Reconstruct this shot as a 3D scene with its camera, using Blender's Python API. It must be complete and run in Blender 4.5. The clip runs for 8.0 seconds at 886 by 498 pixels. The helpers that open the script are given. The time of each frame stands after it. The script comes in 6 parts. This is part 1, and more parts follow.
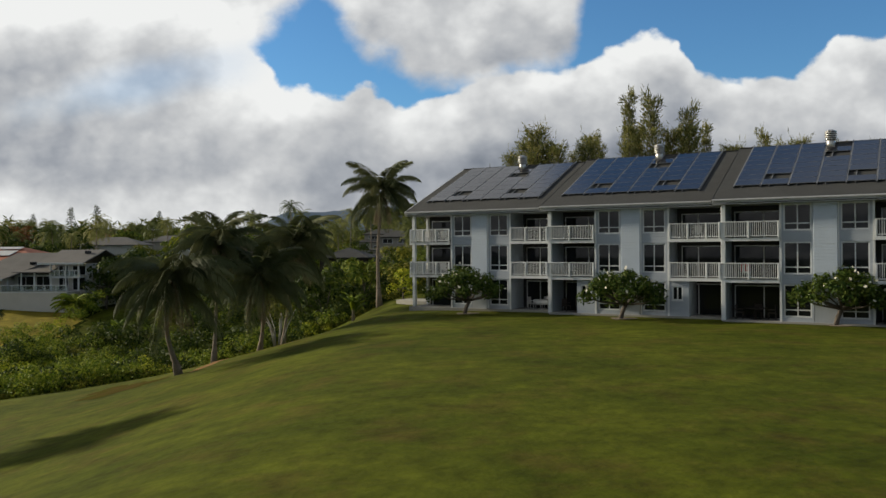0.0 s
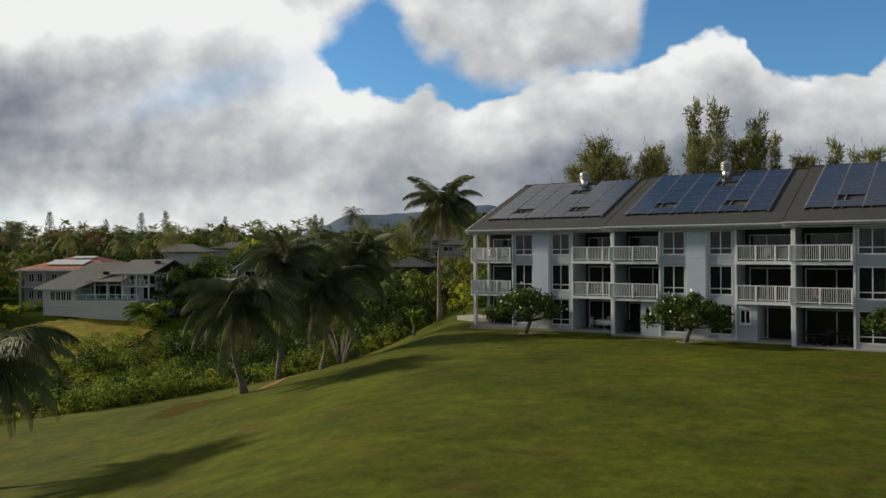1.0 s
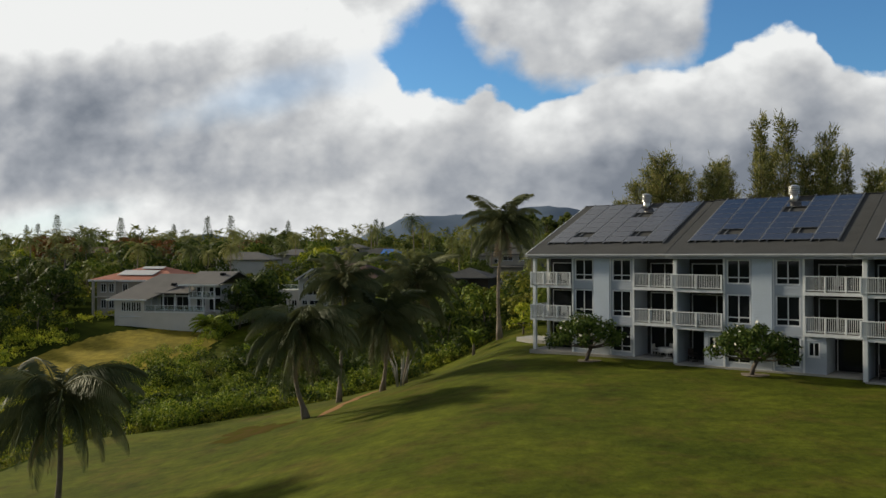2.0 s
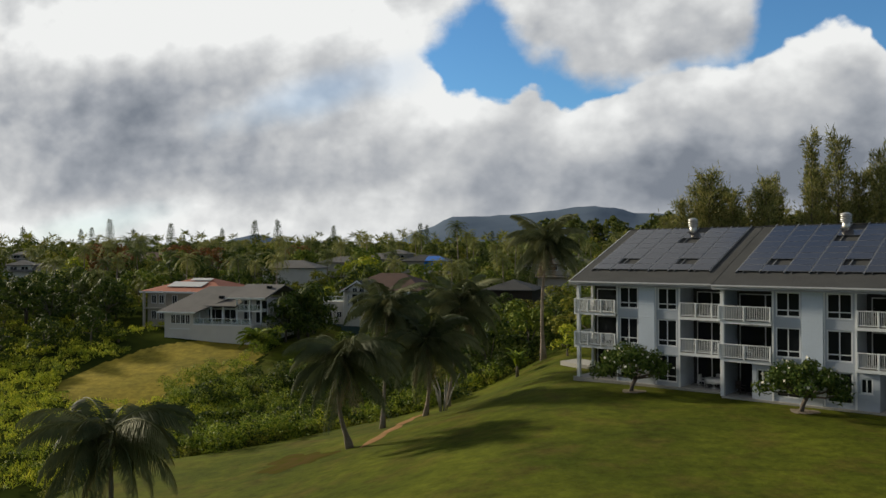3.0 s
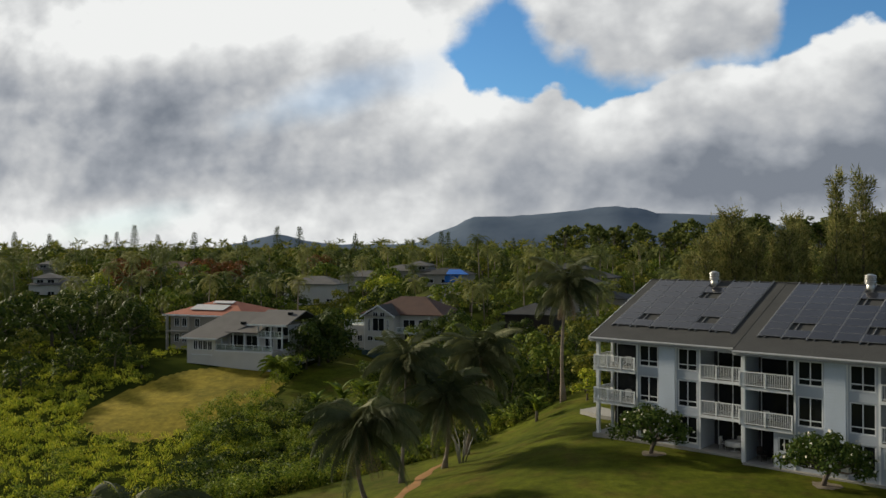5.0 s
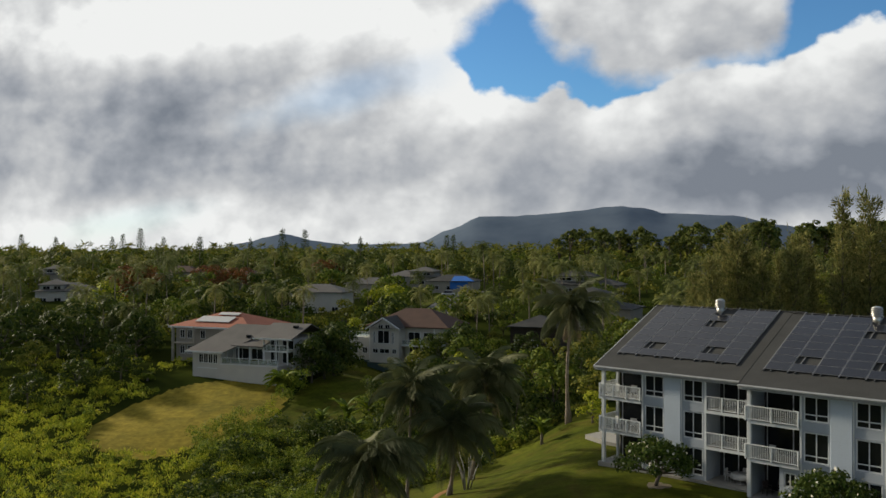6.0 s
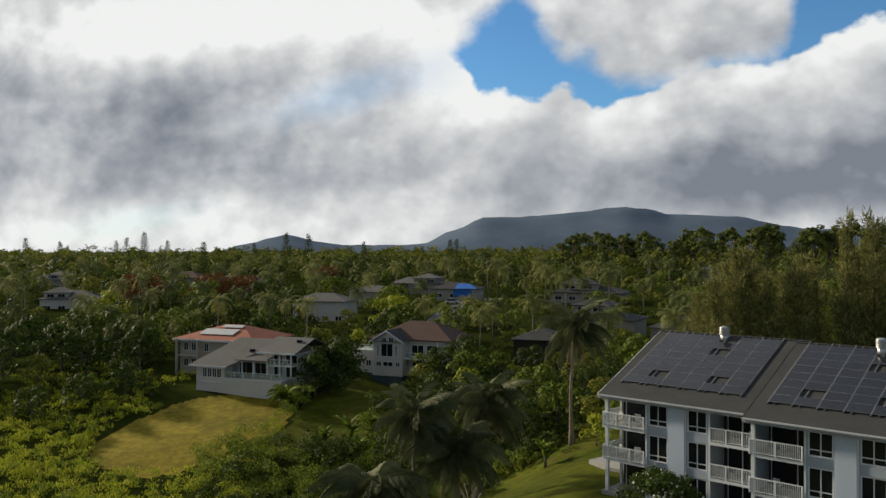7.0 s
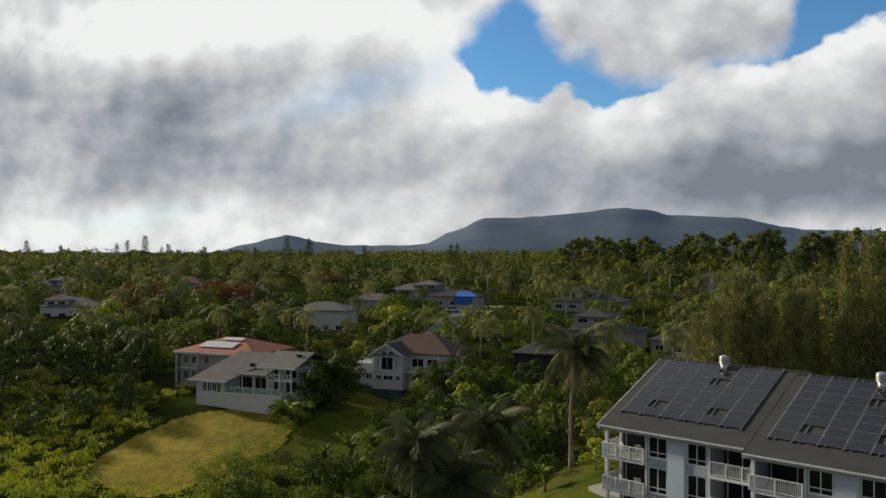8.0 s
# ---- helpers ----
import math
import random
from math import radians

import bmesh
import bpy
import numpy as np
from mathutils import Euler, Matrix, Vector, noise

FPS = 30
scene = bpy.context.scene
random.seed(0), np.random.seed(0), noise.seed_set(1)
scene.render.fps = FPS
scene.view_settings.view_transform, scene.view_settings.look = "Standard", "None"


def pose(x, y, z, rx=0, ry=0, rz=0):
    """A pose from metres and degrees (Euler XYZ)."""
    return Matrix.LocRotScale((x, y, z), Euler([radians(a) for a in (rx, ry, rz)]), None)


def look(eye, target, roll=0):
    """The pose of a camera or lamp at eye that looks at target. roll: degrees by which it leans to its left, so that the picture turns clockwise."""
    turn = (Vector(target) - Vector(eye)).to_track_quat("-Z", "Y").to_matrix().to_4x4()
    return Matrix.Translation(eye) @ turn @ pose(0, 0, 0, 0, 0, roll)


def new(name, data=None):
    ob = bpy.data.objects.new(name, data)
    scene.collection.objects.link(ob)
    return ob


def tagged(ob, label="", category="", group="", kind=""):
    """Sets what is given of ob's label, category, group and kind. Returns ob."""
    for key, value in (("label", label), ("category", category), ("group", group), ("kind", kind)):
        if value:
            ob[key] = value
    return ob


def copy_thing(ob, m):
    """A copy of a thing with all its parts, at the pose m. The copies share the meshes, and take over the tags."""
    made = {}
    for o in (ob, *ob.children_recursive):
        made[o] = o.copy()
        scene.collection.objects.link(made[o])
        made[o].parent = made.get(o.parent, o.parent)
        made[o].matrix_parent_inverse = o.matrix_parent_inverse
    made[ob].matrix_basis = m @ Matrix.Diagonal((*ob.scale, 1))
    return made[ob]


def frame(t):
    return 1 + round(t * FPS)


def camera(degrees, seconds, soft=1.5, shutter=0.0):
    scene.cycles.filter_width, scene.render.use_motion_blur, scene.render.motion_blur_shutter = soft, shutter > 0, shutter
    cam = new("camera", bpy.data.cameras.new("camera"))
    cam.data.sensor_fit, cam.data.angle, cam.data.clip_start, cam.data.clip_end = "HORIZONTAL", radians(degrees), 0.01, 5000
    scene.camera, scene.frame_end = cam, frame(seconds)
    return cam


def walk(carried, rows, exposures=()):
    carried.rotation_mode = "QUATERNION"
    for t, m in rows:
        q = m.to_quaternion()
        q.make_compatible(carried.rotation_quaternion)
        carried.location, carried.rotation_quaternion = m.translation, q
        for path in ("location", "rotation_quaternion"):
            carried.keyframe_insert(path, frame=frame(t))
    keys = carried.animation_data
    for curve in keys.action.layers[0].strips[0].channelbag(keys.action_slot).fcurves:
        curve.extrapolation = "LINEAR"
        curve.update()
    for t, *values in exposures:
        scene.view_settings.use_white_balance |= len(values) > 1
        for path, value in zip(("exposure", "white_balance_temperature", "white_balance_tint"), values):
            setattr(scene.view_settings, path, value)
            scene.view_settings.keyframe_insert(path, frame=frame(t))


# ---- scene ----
cam = camera(56.6, 8.0)
PATH = [
    (0, (-0.284, 0.012, 4.774), (-0.283, 2.012, 4.776), -0.4),
    (0.5, (-0.301, -0.026, 5.417), (-0.373, 1.973, 5.422), -0.4),
    (1, (-0.352, 0.021, 6.126), (-0.497, 2.016, 6.134), -0.3),
    (1.5, (-0.342, -0.033, 7.031), (-0.561, 1.955, 7.041), -0.2),
    (3, (-0.16, -0.069, 10.26), (-0.556, 1.891, 10.271), -0.2),
    (3.5, (-0.086, 0.033, 11.372), (-0.511, 1.987, 11.384), -0.1),
    (4, (0.037, 0.095, 12.527), (-0.407, 2.045, 12.538), -0.1),
    (4.5, (0.065, -0.037, 13.699), (-0.381, 1.912, 13.709), -0.1),
    (6, (0.063, -0.065, 17.306), (-0.397, 1.882, 17.313), 0.0),
    (6.5, (0.058, -0.035, 18.469), (-0.41, 1.909, 18.477), 0.0),
    (7, (0.062, -0.041, 19.611), (-0.406, 1.903, 19.619), 0.0),
    (7.5, (0.104, -0.002, 20.823), (-0.365, 1.942, 20.83), 0.1),
    (8, (0.126, 0.065, 22.067), (-0.344, 2.009, 22.075), 0.1),
]
walk(cam, [(t, look(*p)) for t, *p in PATH])

# ---- light ----
SUN_TO = Vector((-0.90, 0.34, 0.37)).normalized()      # towards the sun
sun = new("sun", bpy.data.lights.new("sun", "SUN"))
sun.data.energy, sun.data.angle, sun.data.color = 5.0, radians(4.5), (1.0, 0.89, 0.69)
sun.matrix_world = look((0, 0, 60), Vector((0, 0, 60)) - SUN_TO)


def make_world():
    """Blue sky with broken cumulus: a Nishita sky behind banks of cloud with lit and shaded sides."""
    w = bpy.data.worlds.new("world")
    scene.world = w
    w.use_nodes = True
    nt = w.node_tree
    nt.nodes.clear()
    N, L = nt.nodes.new, nt.links.new

    def val(sock, v):
        if isinstance(v, bpy.types.NodeSocket):
            L(v, sock)
        else:
            sock.default_value = v

    def mth(op, a, b=0.0, clamp=False):
        n = N("ShaderNodeMath")
        n.operation, n.use_clamp = op, clamp
        val(n.inputs[0], a)
        val(n.inputs[1], b)
        return n.outputs[0]

    def ramp(v, lo, hi, a=0.0, b=1.0):
        n = N("ShaderNodeMapRange")
        n.interpolation_type = "SMOOTHSTEP"
        val(n.inputs[0], v)
        n.inputs[1].default_value, n.inputs[2].default_value = lo, hi
        n.inputs[3].default_value, n.inputs[4].default_value = a, b
        return n.outputs[0]

    tc = N("ShaderNodeTexCoord")
    sep = N("ShaderNodeSeparateXYZ")
    L(tc.outputs["Generated"], sep.inputs[0])
    x, y, z = sep.outputs
    ys = mth("MAXIMUM", y, 0.12)
    gx, gz = mth("DIVIDE", x, ys), mth("DIVIDE", z, ys)
    # cloud coordinates
    comb = N("ShaderNodeCombineXYZ")
    L(gx, comb.inputs[0])
    val(comb.inputs[1], mth("MULTIPLY", gz, 1.25))
    base = comb.outputs[0]

    def fbm(scale, detail, rough, off, dist=0.0, src=None):
        add = N("ShaderNodeVectorMath")
        add.operation = "ADD"
        L(src or base, add.inputs[0])
        add.inputs[1].default_value = off
        n = N("ShaderNodeTexNoise")
        n.inputs["Scale"].default_value, n.inputs["Detail"].default_value = scale, detail
        n.inputs["Roughness"].default_value, n.inputs["Distortion"].default_value = rough, dist
        L(add.outputs[0], n.inputs["Vector"])
        return n.outputs["Fac"]

    def puffs(scale, off):
        """Rounded billows: the height of a heap of balls."""
        add = N("ShaderNodeVectorMath")
        add.operation = "ADD"
        L(base, add.inputs[0])
        add.inputs[1].default_value = off
        n = N("ShaderNodeTexVoronoi")
        n.feature = "SMOOTH_F1"
        n.normalize = True
        n.inputs["Scale"].default_value, n.inputs["Detail"].default_value, n.inputs["Roughness"].default_value = scale, 3.0, 0.55
        n.inputs["Smoothness"].default_value = 0.2
        L(add.outputs[0], n.inputs["Vector"])
        return mth("SUBTRACT", 1.0, n.outputs["Distance"])

    wob = mth("SUBTRACT", fbm(9.0, 7, 0.58, (3.1, 0.4, 0.2)), 0.5)
    wob2 = mth("SUBTRACT", fbm(4.0, 3, 0.5, (7.1, 2.4, 0.9)), 0.5)

    def line(points, name):
        """Height of a skyline of cloud over gx, from (gx, gz) pairs."""
        c = N("ShaderNodeValToRGB")
        c.label = name
        L(mth("DIVIDE", mth("ADD", gx, 0.9), 2.0), c.inputs[0])
        els = c.color_ramp.elements
        els[0].position, els[1].position = (points[0][0] + 0.9) / 2, (points[-1][0] + 0.9) / 2
        for px, _ in points[1:-1]:
            els.new((px + 0.9) / 2)
        for e, (_, pz) in zip(els, points):
            e.color = (pz / 0.5,) * 3 + (1,)
        return mth("MULTIPLY", c.outputs[0], 0.5)

    def blob(cx, cz, rx, rz, tilt, soft=0.35, wobble=1.6):
        """1 inside a ragged ellipse on the sky, 0 outside."""
        c, s = math.cos(radians(tilt)), math.sin(radians(tilt))
        dx, dz = mth("SUBTRACT", gx, cx), mth("SUBTRACT", gz, cz)
        a = mth("DIVIDE", mth("ADD", mth("MULTIPLY", dx, c), mth("MULTIPLY", dz, s)), rx)
        b = mth("DIVIDE", mth("SUBTRACT", mth("MULTIPLY", dz, c), mth("MULTIPLY", dx, s)), rz)
        r = mth("SQRT", mth("ADD", mth("MULTIPLY", a, a), mth("MULTIPLY", b, b)))
        r = mth("ADD", r, mth("MULTIPLY", wob, wobble))
        r = mth("ADD", r, mth("MULTIPLY", wob2, wobble * 0.5))
        return ramp(r, 1.0 + soft, 1.0 - soft)

    # tops of the cumulus bank, and the lower rim of the higher cloud
    tops = line([(-0.30, 0.34), (-0.255, 0.26), (-0.235, 0.234), (-0.195, 0.200), (-0.115, 0.190), (-0.092, 0.193), (-0.057, 0.170), (0.0, 0.178), (0.052, 0.196), (0.114, 0.210), (0.19, 0.212),
                 (0.212, 0.232), (0.238, 0.247), (0.288, 0.243), (0.310, 0.206), (0.36, 0.190), (0.43, 0.200), (0.465, 0.220), (0.482, 0.244), (0.56, 0.258), (0.70, 0.24)], "bank")
    rim = line([(-0.30, 0.20), (-0.250, 0.234), (-0.215, 0.262), (-0.172, 0.300), (-0.148, 0.335), (-0.120, 0.292), (-0.092, 0.250), (-0.055, 0.228), (-0.026, 0.206), (0.052, 0.206), (0.110, 0.226), (0.148, 0.236), (0.160, 0.250), (0.185, 0.33), (0.25, 0.5)], "veil")
    bil = mth("SUBTRACT", puffs(13.0, (0.2, 0.7, 0.0)), 0.62)
    above = mth("ADD", mth("SUBTRACT", gz, tops), mth("ADD", mth("MULTIPLY", wob, -0.055), mth("MULTIPLY", bil, -0.075)))
    below = mth("ADD", mth("SUBTRACT", rim, gz), mth("ADD", mth("MULTIPLY", wob, 0.13), mth("MULTIPLY", wob2, 0.05)))
    blue = mth("MULTIPLY", ramp(above, -0.003, 0.007), ramp(below, -0.020, 0.030))
    gaps = mth("MULTIPLY", blob(-0.69, 0.04, 0.09, 0.016, 8, 0.9, 1.6), 0.22)
    thin = mth("MULTIPLY", blob(-0.36, 0.205, 0.12, 0.022, 12, 0.9, 2.0), 0.30)
    blue = mth("MAXIMUM", blue, mth("MAXIMUM", gaps, thin))
    # high overhead the cloud is broken
    over = mth("MULTIPLY", ramp(gz, 0.34, 0.48), ramp(mth("ADD", gx, mth("MULTIPLY", wob2, 0.2)), -0.06, 0.10))
    over = mth("MULTIPLY", over, ramp(gz, 0.82, 1.12, 1.0, 0.12))
    blue = mth("MAXIMUM", blue, over)

    # relief: the same billows a little towards the sun
    off = (-0.020, 0.020, 0.0)
    here = mth("ADD", mth("MULTIPLY", fbm(4.6, 7, 0.52, (0.0, 0.0, 0.0), 0.0), 1.2), mth("MULTIPLY", puffs(9.0, (0.0, 0.0, 0.0)), 0.50))
    there = mth("ADD", mth("MULTIPLY", fbm(4.6, 7, 0.52, off, 0.0), 1.2), mth("MULTIPLY", puffs(9.0, off), 0.50))
    relief = mth("MULTIPLY", mth("SUBTRACT", here, there), 1.35)
    big = fbm(3.6, 5, 0.5, (4.4, 1.25, 0.0), 0.1)
    heap = mth("ADD", mth("MULTIPLY", mth("SUBTRACT", puffs(6.0, (1.3, 0.4, 0.0)), 0.62), 1.0), mth("MULTIPLY", mth("SUBTRACT", puffs(15.0, (0.6, 2.1, 0.0)), 0.62), 0.55))
    shade = mth("ADD", mth("MULTIPLY", mth("SUBTRACT", big, 0.5), 1.15), mth("ADD", relief, heap))
    # lit crests along the bank; grey bellies and bright bands where the light falls through
    shade = mth("ADD", shade, mth("MULTIPLY", mth("MULTIPLY", ramp(above, -0.075, 0.0), ramp(above, 0.03, 0.0)), 0.30))
    for cx, cz, rx, rz, tilt, k in ((0.02, 0.075, 0.42, 0.042, 2, -0.36), (0.36, 0.150, 0.20, 0.045, 0, -0.20), (0.20, 0.085, 0.26, 0.050, 0, -0.25), (-0.62, 0.165, 0.24, 0.080, 4, -0.28), (-0.40, 0.10, 0.16, 0.04, 10, -0.22), (-0.14, 0.115, 0.14, 0.03, 0, -0.12),
                                    (-0.58, 0.040, 0.42, 0.034, 3, 0.26), (-0.24, 0.205, 0.07, 0.045, 0, 0.34), (-0.42, 0.295, 0.30, 0.040, 0, 0.34), (0.05, 0.150, 0.2, 0.03, 10, 0.12), (-0.75, 0.30, 0.2, 0.03, 0, 0.2)):
        shade = mth("ADD", shade, mth("MULTIPLY", blob(cx, cz, rx, rz, tilt, 0.85, 1.3), k))
    shade = mth("SUBTRACT", shade, ramp(gz, 0.85, 1.25, 0.0, 0.55))
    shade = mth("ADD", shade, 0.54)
    cr = N("ShaderNodeValToRGB")
    L(shade, cr.inputs[0])
    e = cr.color_ramp.elements
    e[0].position, e[0].color = 0.0, (0.200, 0.225, 0.265, 1)
    e[1].position, e[1].color = 1.0, (0.87, 0.88, 0.87, 1)
    for p, c in ((0.30, (0.345, 0.368, 0.405, 1)), (0.62, (0.555, 0.568, 0.580, 1))):
        k = cr.color_ramp.elements.new(p)
        k.color = c
    sky = N("ShaderNodeTexSky")
    sky.sky_type, sky.sun_disc = "NISHITA", False
    sky.sun_elevation, sky.sun_rotation = math.asin(SUN_TO.z), math.atan2(SUN_TO.x, SUN_TO.y)
    sky.ozone_density, sky.dust_density = 3.0, 0.3
    b1, b2, mix, out = N("ShaderNodeBackground"), N("ShaderNodeBackground"), N("ShaderNodeMixShader"), N("ShaderNodeOutputWorld")
    deep = N("ShaderNodeMix")
    deep.data_type, deep.blend_type = "RGBA", "MULTIPLY"
    deep.inputs["Factor"].default_value = 1.0
    L(sky.outputs[0], deep.inputs["A"])
    deep.inputs["B"].default_value = (0.50, 0.78, 0.95, 1)
    L(deep.outputs["Result"], b1.inputs[0])
    b1.inputs[1].default_value = 0.13
    L(cr.outputs[0], b2.inputs[0])
    b2.inputs[1].default_value = 1.0
    L(blue, mix.inputs[0])
    L(b2.outputs[0], mix.inputs[1])
    L(b1.outputs[0], mix.inputs[2])
    L(mix.outputs[0], out.inputs[0])


make_world()


# ---- materials ----
def material(name, col, col2=None, rough=0.8, metal=0.0, scale=3.0, fine=40.0, bump=0.0, vary=0.0, amount=0.5, island=False, through_leaf=0.0, spec=0.3, space="Object", stretch=(1, 1, 1)):
    """A surface of two colours mixed by coarse and fine noise, with relief, and a shift of value from object to object."""
    m = bpy.data.materials.new(name)
    m.use_nodes = True
    nt = m.node_tree
    N, L = nt.nodes.new, nt.links.new
    bsdf = nt.nodes["Principled BSDF"]
    bsdf.inputs["Roughness"].default_value, bsdf.inputs["Metallic"].default_value = rough, metal
    bsdf.inputs["Specular IOR Level"].default_value = spec
    col2 = col2 or tuple(c * 0.75 for c in col)
    tc = N("ShaderNodeTexCoord")
    mp = N("ShaderNodeMapping")
    mp.inputs["Scale"].default_value = stretch
    if space == "World":
        L(N("ShaderNodeNewGeometry").outputs["Position"], mp.inputs[0])
    else:
        L(tc.outputs["Object"], mp.inputs[0])
    n1, n2 = N("ShaderNodeTexNoise"), N("ShaderNodeTexNoise")
    for n, s, d in ((n1, scale, 5), (n2, fine, 3)):
        n.inputs["Scale"].default_value, n.inputs["Detail"].default_value = s, d
        L(mp.outputs[0], n.inputs["Vector"])
    mixf = N("ShaderNodeMath")
    mixf.operation = "MULTIPLY_ADD"
    L(n1.outputs["Fac"], mixf.inputs[0])
    mixf.inputs[1].default_value = 1.6 * amount * 2
    add = N("ShaderNodeMath")
    add.operation = "MULTIPLY_ADD"
    L(n2.outputs["Fac"], add.inputs[0])
    add.inputs[1].default_value, add.inputs[2].default_value = 0.6, 0.5 - 1.6 * amount - 0.3
    L(add.outputs[0], mixf.inputs[2])
    mixf.use_clamp = True
    mx = N("ShaderNodeMix")
    mx.data_type = "RGBA"
    L(mixf.outputs[0], mx.inputs["Factor"])
    mx.inputs["A"].default_value, mx.inputs["B"].default_value = (*col, 1), (*col2, 1)
    colour = mx.outputs["Result"]
    if vary or island:
        hsv = N("ShaderNodeHueSaturation")
        L(colour, hsv.inputs["Color"])
        src = N("ShaderNodeNewGeometry").outputs["Random Per Island"] if island else N("ShaderNodeObjectInfo").outputs["Random"]
        mr = N("ShaderNodeMapRange")
        L(src, mr.inputs[0])
        mr.inputs[3].default_value, mr.inputs[4].default_value = 1 - vary, 1 + vary
        L(mr.outputs[0], hsv.inputs["Value"])
        mr2 = N("ShaderNodeMapRange")
        L(src, mr2.inputs[0])
        mr2.inputs[3].default_value, mr2.inputs[4].default_value = 0.5 + vary * 0.06, 0.5 - vary * 0.06
        L(mr2.outputs[0], hsv.inputs["Hue"])
        colour = hsv.outputs["Color"]
    L(colour, bsdf.inputs["Base Color"])
    if bump:
        bp = N("ShaderNodeBump")
        bp.inputs["Strength"].default_value, bp.inputs["Distance"].default_value = bump, 0.05
        L(n2.outputs["Fac"], bp.inputs["Height"])
        L(bp.outputs[0], bsdf.inputs["Normal"])
    if through_leaf:
        tr, ms = N("ShaderNodeBsdfTranslucent"), N("ShaderNodeMixShader")
        L(colour, tr.inputs[0])
        ms.inputs[0].default_value = through_leaf
        L(bsdf.outputs[0], ms.inputs[1])
        L(tr.outputs[0], ms.inputs[2])
        L(ms.outputs[0], nt.nodes["Material Output"].inputs[0])
    return m


def siding(name, col, pitch=0.2, vertical=False):
    """Painted lap boards: a saw-tooth relief every pitch metres, with faint streaks."""
    m = material(name, col, tuple(c * 0.86 for c in col), rough=0.6, scale=0.5, fine=9.0, amount=0.5, stretch=(1, 1, 0.35))
    nt = m.node_tree
    N, L = nt.nodes.new, nt.links.new
    sep = N("ShaderNodeSeparateXYZ")
    L(nt.nodes["Texture Coordinate"].outputs["Object"], sep.inputs[0])
    fr = N("ShaderNodeMath")
    fr.operation = "FRACT"
    dv = N("ShaderNodeMath")
    dv.operation = "DIVIDE"
    L(sep.outputs[0 if vertical else 2], dv.inputs[0])
    dv.inputs[1].default_value = pitch
    L(dv.outputs[0], fr.inputs[0])
    bp = N("ShaderNodeBump")
    bp.inputs["Strength"].default_value, bp.inputs["Distance"].default_value, bp.invert = 0.8, 0.02, True
    L(fr.outputs[0], bp.inputs["Height"])
    L(bp.outputs[0], nt.nodes["Principled BSDF"].inputs["Normal"])
    return m


M = {}
M["lawn"] = material("lawn", (0.086, 0.098, 0.008), (0.041, 0.054, 0.004), rough=0.95, scale=0.16, fine=3.0, bump=0.8, amount=0.75, spec=0.05, space="World")


def three_tone(m, third, scale, lo, hi):
    """Lays a third colour over a surface in ragged patches, and mottles it at middle scale."""
    nt = m.node_tree
    N, L = nt.nodes.new, nt.links.new
    b = nt.nodes["Principled BSDF"]
    old = b.inputs["Base Color"].links[0].from_socket
    pos = N("ShaderNodeNewGeometry").outputs["Position"]
    n = N("ShaderNodeTexNoise")
    n.inputs["Scale"].default_value, n.inputs["Detail"].default_value, n.inputs["Roughness"].default_value = scale, 8, 0.68
    L(pos, n.inputs["Vector"])
    mr = N("ShaderNodeMapRange")
    L(n.outputs["Fac"], mr.inputs[0])
    mr.inputs[1].default_value, mr.inputs[2].default_value = lo, hi
    mx = N("ShaderNodeMix")
    mx.data_type = "RGBA"
    L(mr.outputs[0], mx.inputs["Factor"])
    L(old, mx.inputs["A"])
    mx.inputs["B"].default_value = (*third, 1)
    n2 = N("ShaderNodeTexNoise")
    n2.inputs["Scale"].default_value, n2.inputs["Detail"].default_value, n2.inputs["Roughness"].default_value = 0.9, 7, 0.7
    L(pos, n2.inputs["Vector"])
    v = N("ShaderNodeMapRange")
    L(n2.outputs["Fac"], v.inputs[0])
    v.inputs[1].default_value, v.inputs[2].default_value, v.inputs[3].default_value, v.inputs[4].default_value = 0.3, 0.7, 0.62, 1.38
    hs = N("ShaderNodeHueSaturation")
    L(mx.outputs["Result"], hs.inputs["Color"])
    L(v.outputs[0], hs.inputs["Value"])
    L(hs.outputs[0], b.inputs["Base Color"])


three_tone(M["lawn"], (0.085, 0.062, 0.014), 0.30, 0.50, 0.78)
M["dry_lawn"] = material("dry_lawn", (0.270, 0.205, 0.026), (0.165, 0.140, 0.018), rough=0.95, scale=0.14, fine=2.0, bump=0.5, amount=0.5, spec=0.05, space="World")
# shade below the plants is put into this near-black green
M["shaded_undergrowth"] = material("shaded_undergrowth", (0.018, 0.028, 0.006), (0.034, 0.042, 0.009), rough=1.0, scale=0.2, fine=3.0, bump=1.0, spec=0.0, space="World")
M["dirt"] = material("dirt", (0.30, 0.165, 0.075), (0.20, 0.12, 0.055), rough=1.0, scale=1.2, fine=9.0, bump=0.6, spec=0.05, space="World")
M["asphalt"] = material("asphalt", (0.085, 0.090, 0.100), (0.06, 0.065, 0.07), rough=0.9, scale=0.4, fine=6.0, space="World")
M["wall"] = siding("painted_siding", (0.36, 0.40, 0.45), 0.2)
M["wall_panel"] = siding("panel_siding", (0.47, 0.535, 0.61), 0.2)
M["batten"] = siding("batten_siding", (0.45, 0.485, 0.52), 0.3, True)
M["white"] = material("white_paint", (0.64, 0.66, 0.67), (0.56, 0.58, 0.58), rough=0.5, scale=1.5, fine=20)
# recess shade is put into the colour: far darker than the siding
M["inner"] = material("balcony_wall_shaded", (0.042, 0.043, 0.046), (0.030, 0.031, 0.034), rough=0.8, scale=0.7)
M["soffit"] = material("soffit", (0.42, 0.43, 0.44), rough=0.8)
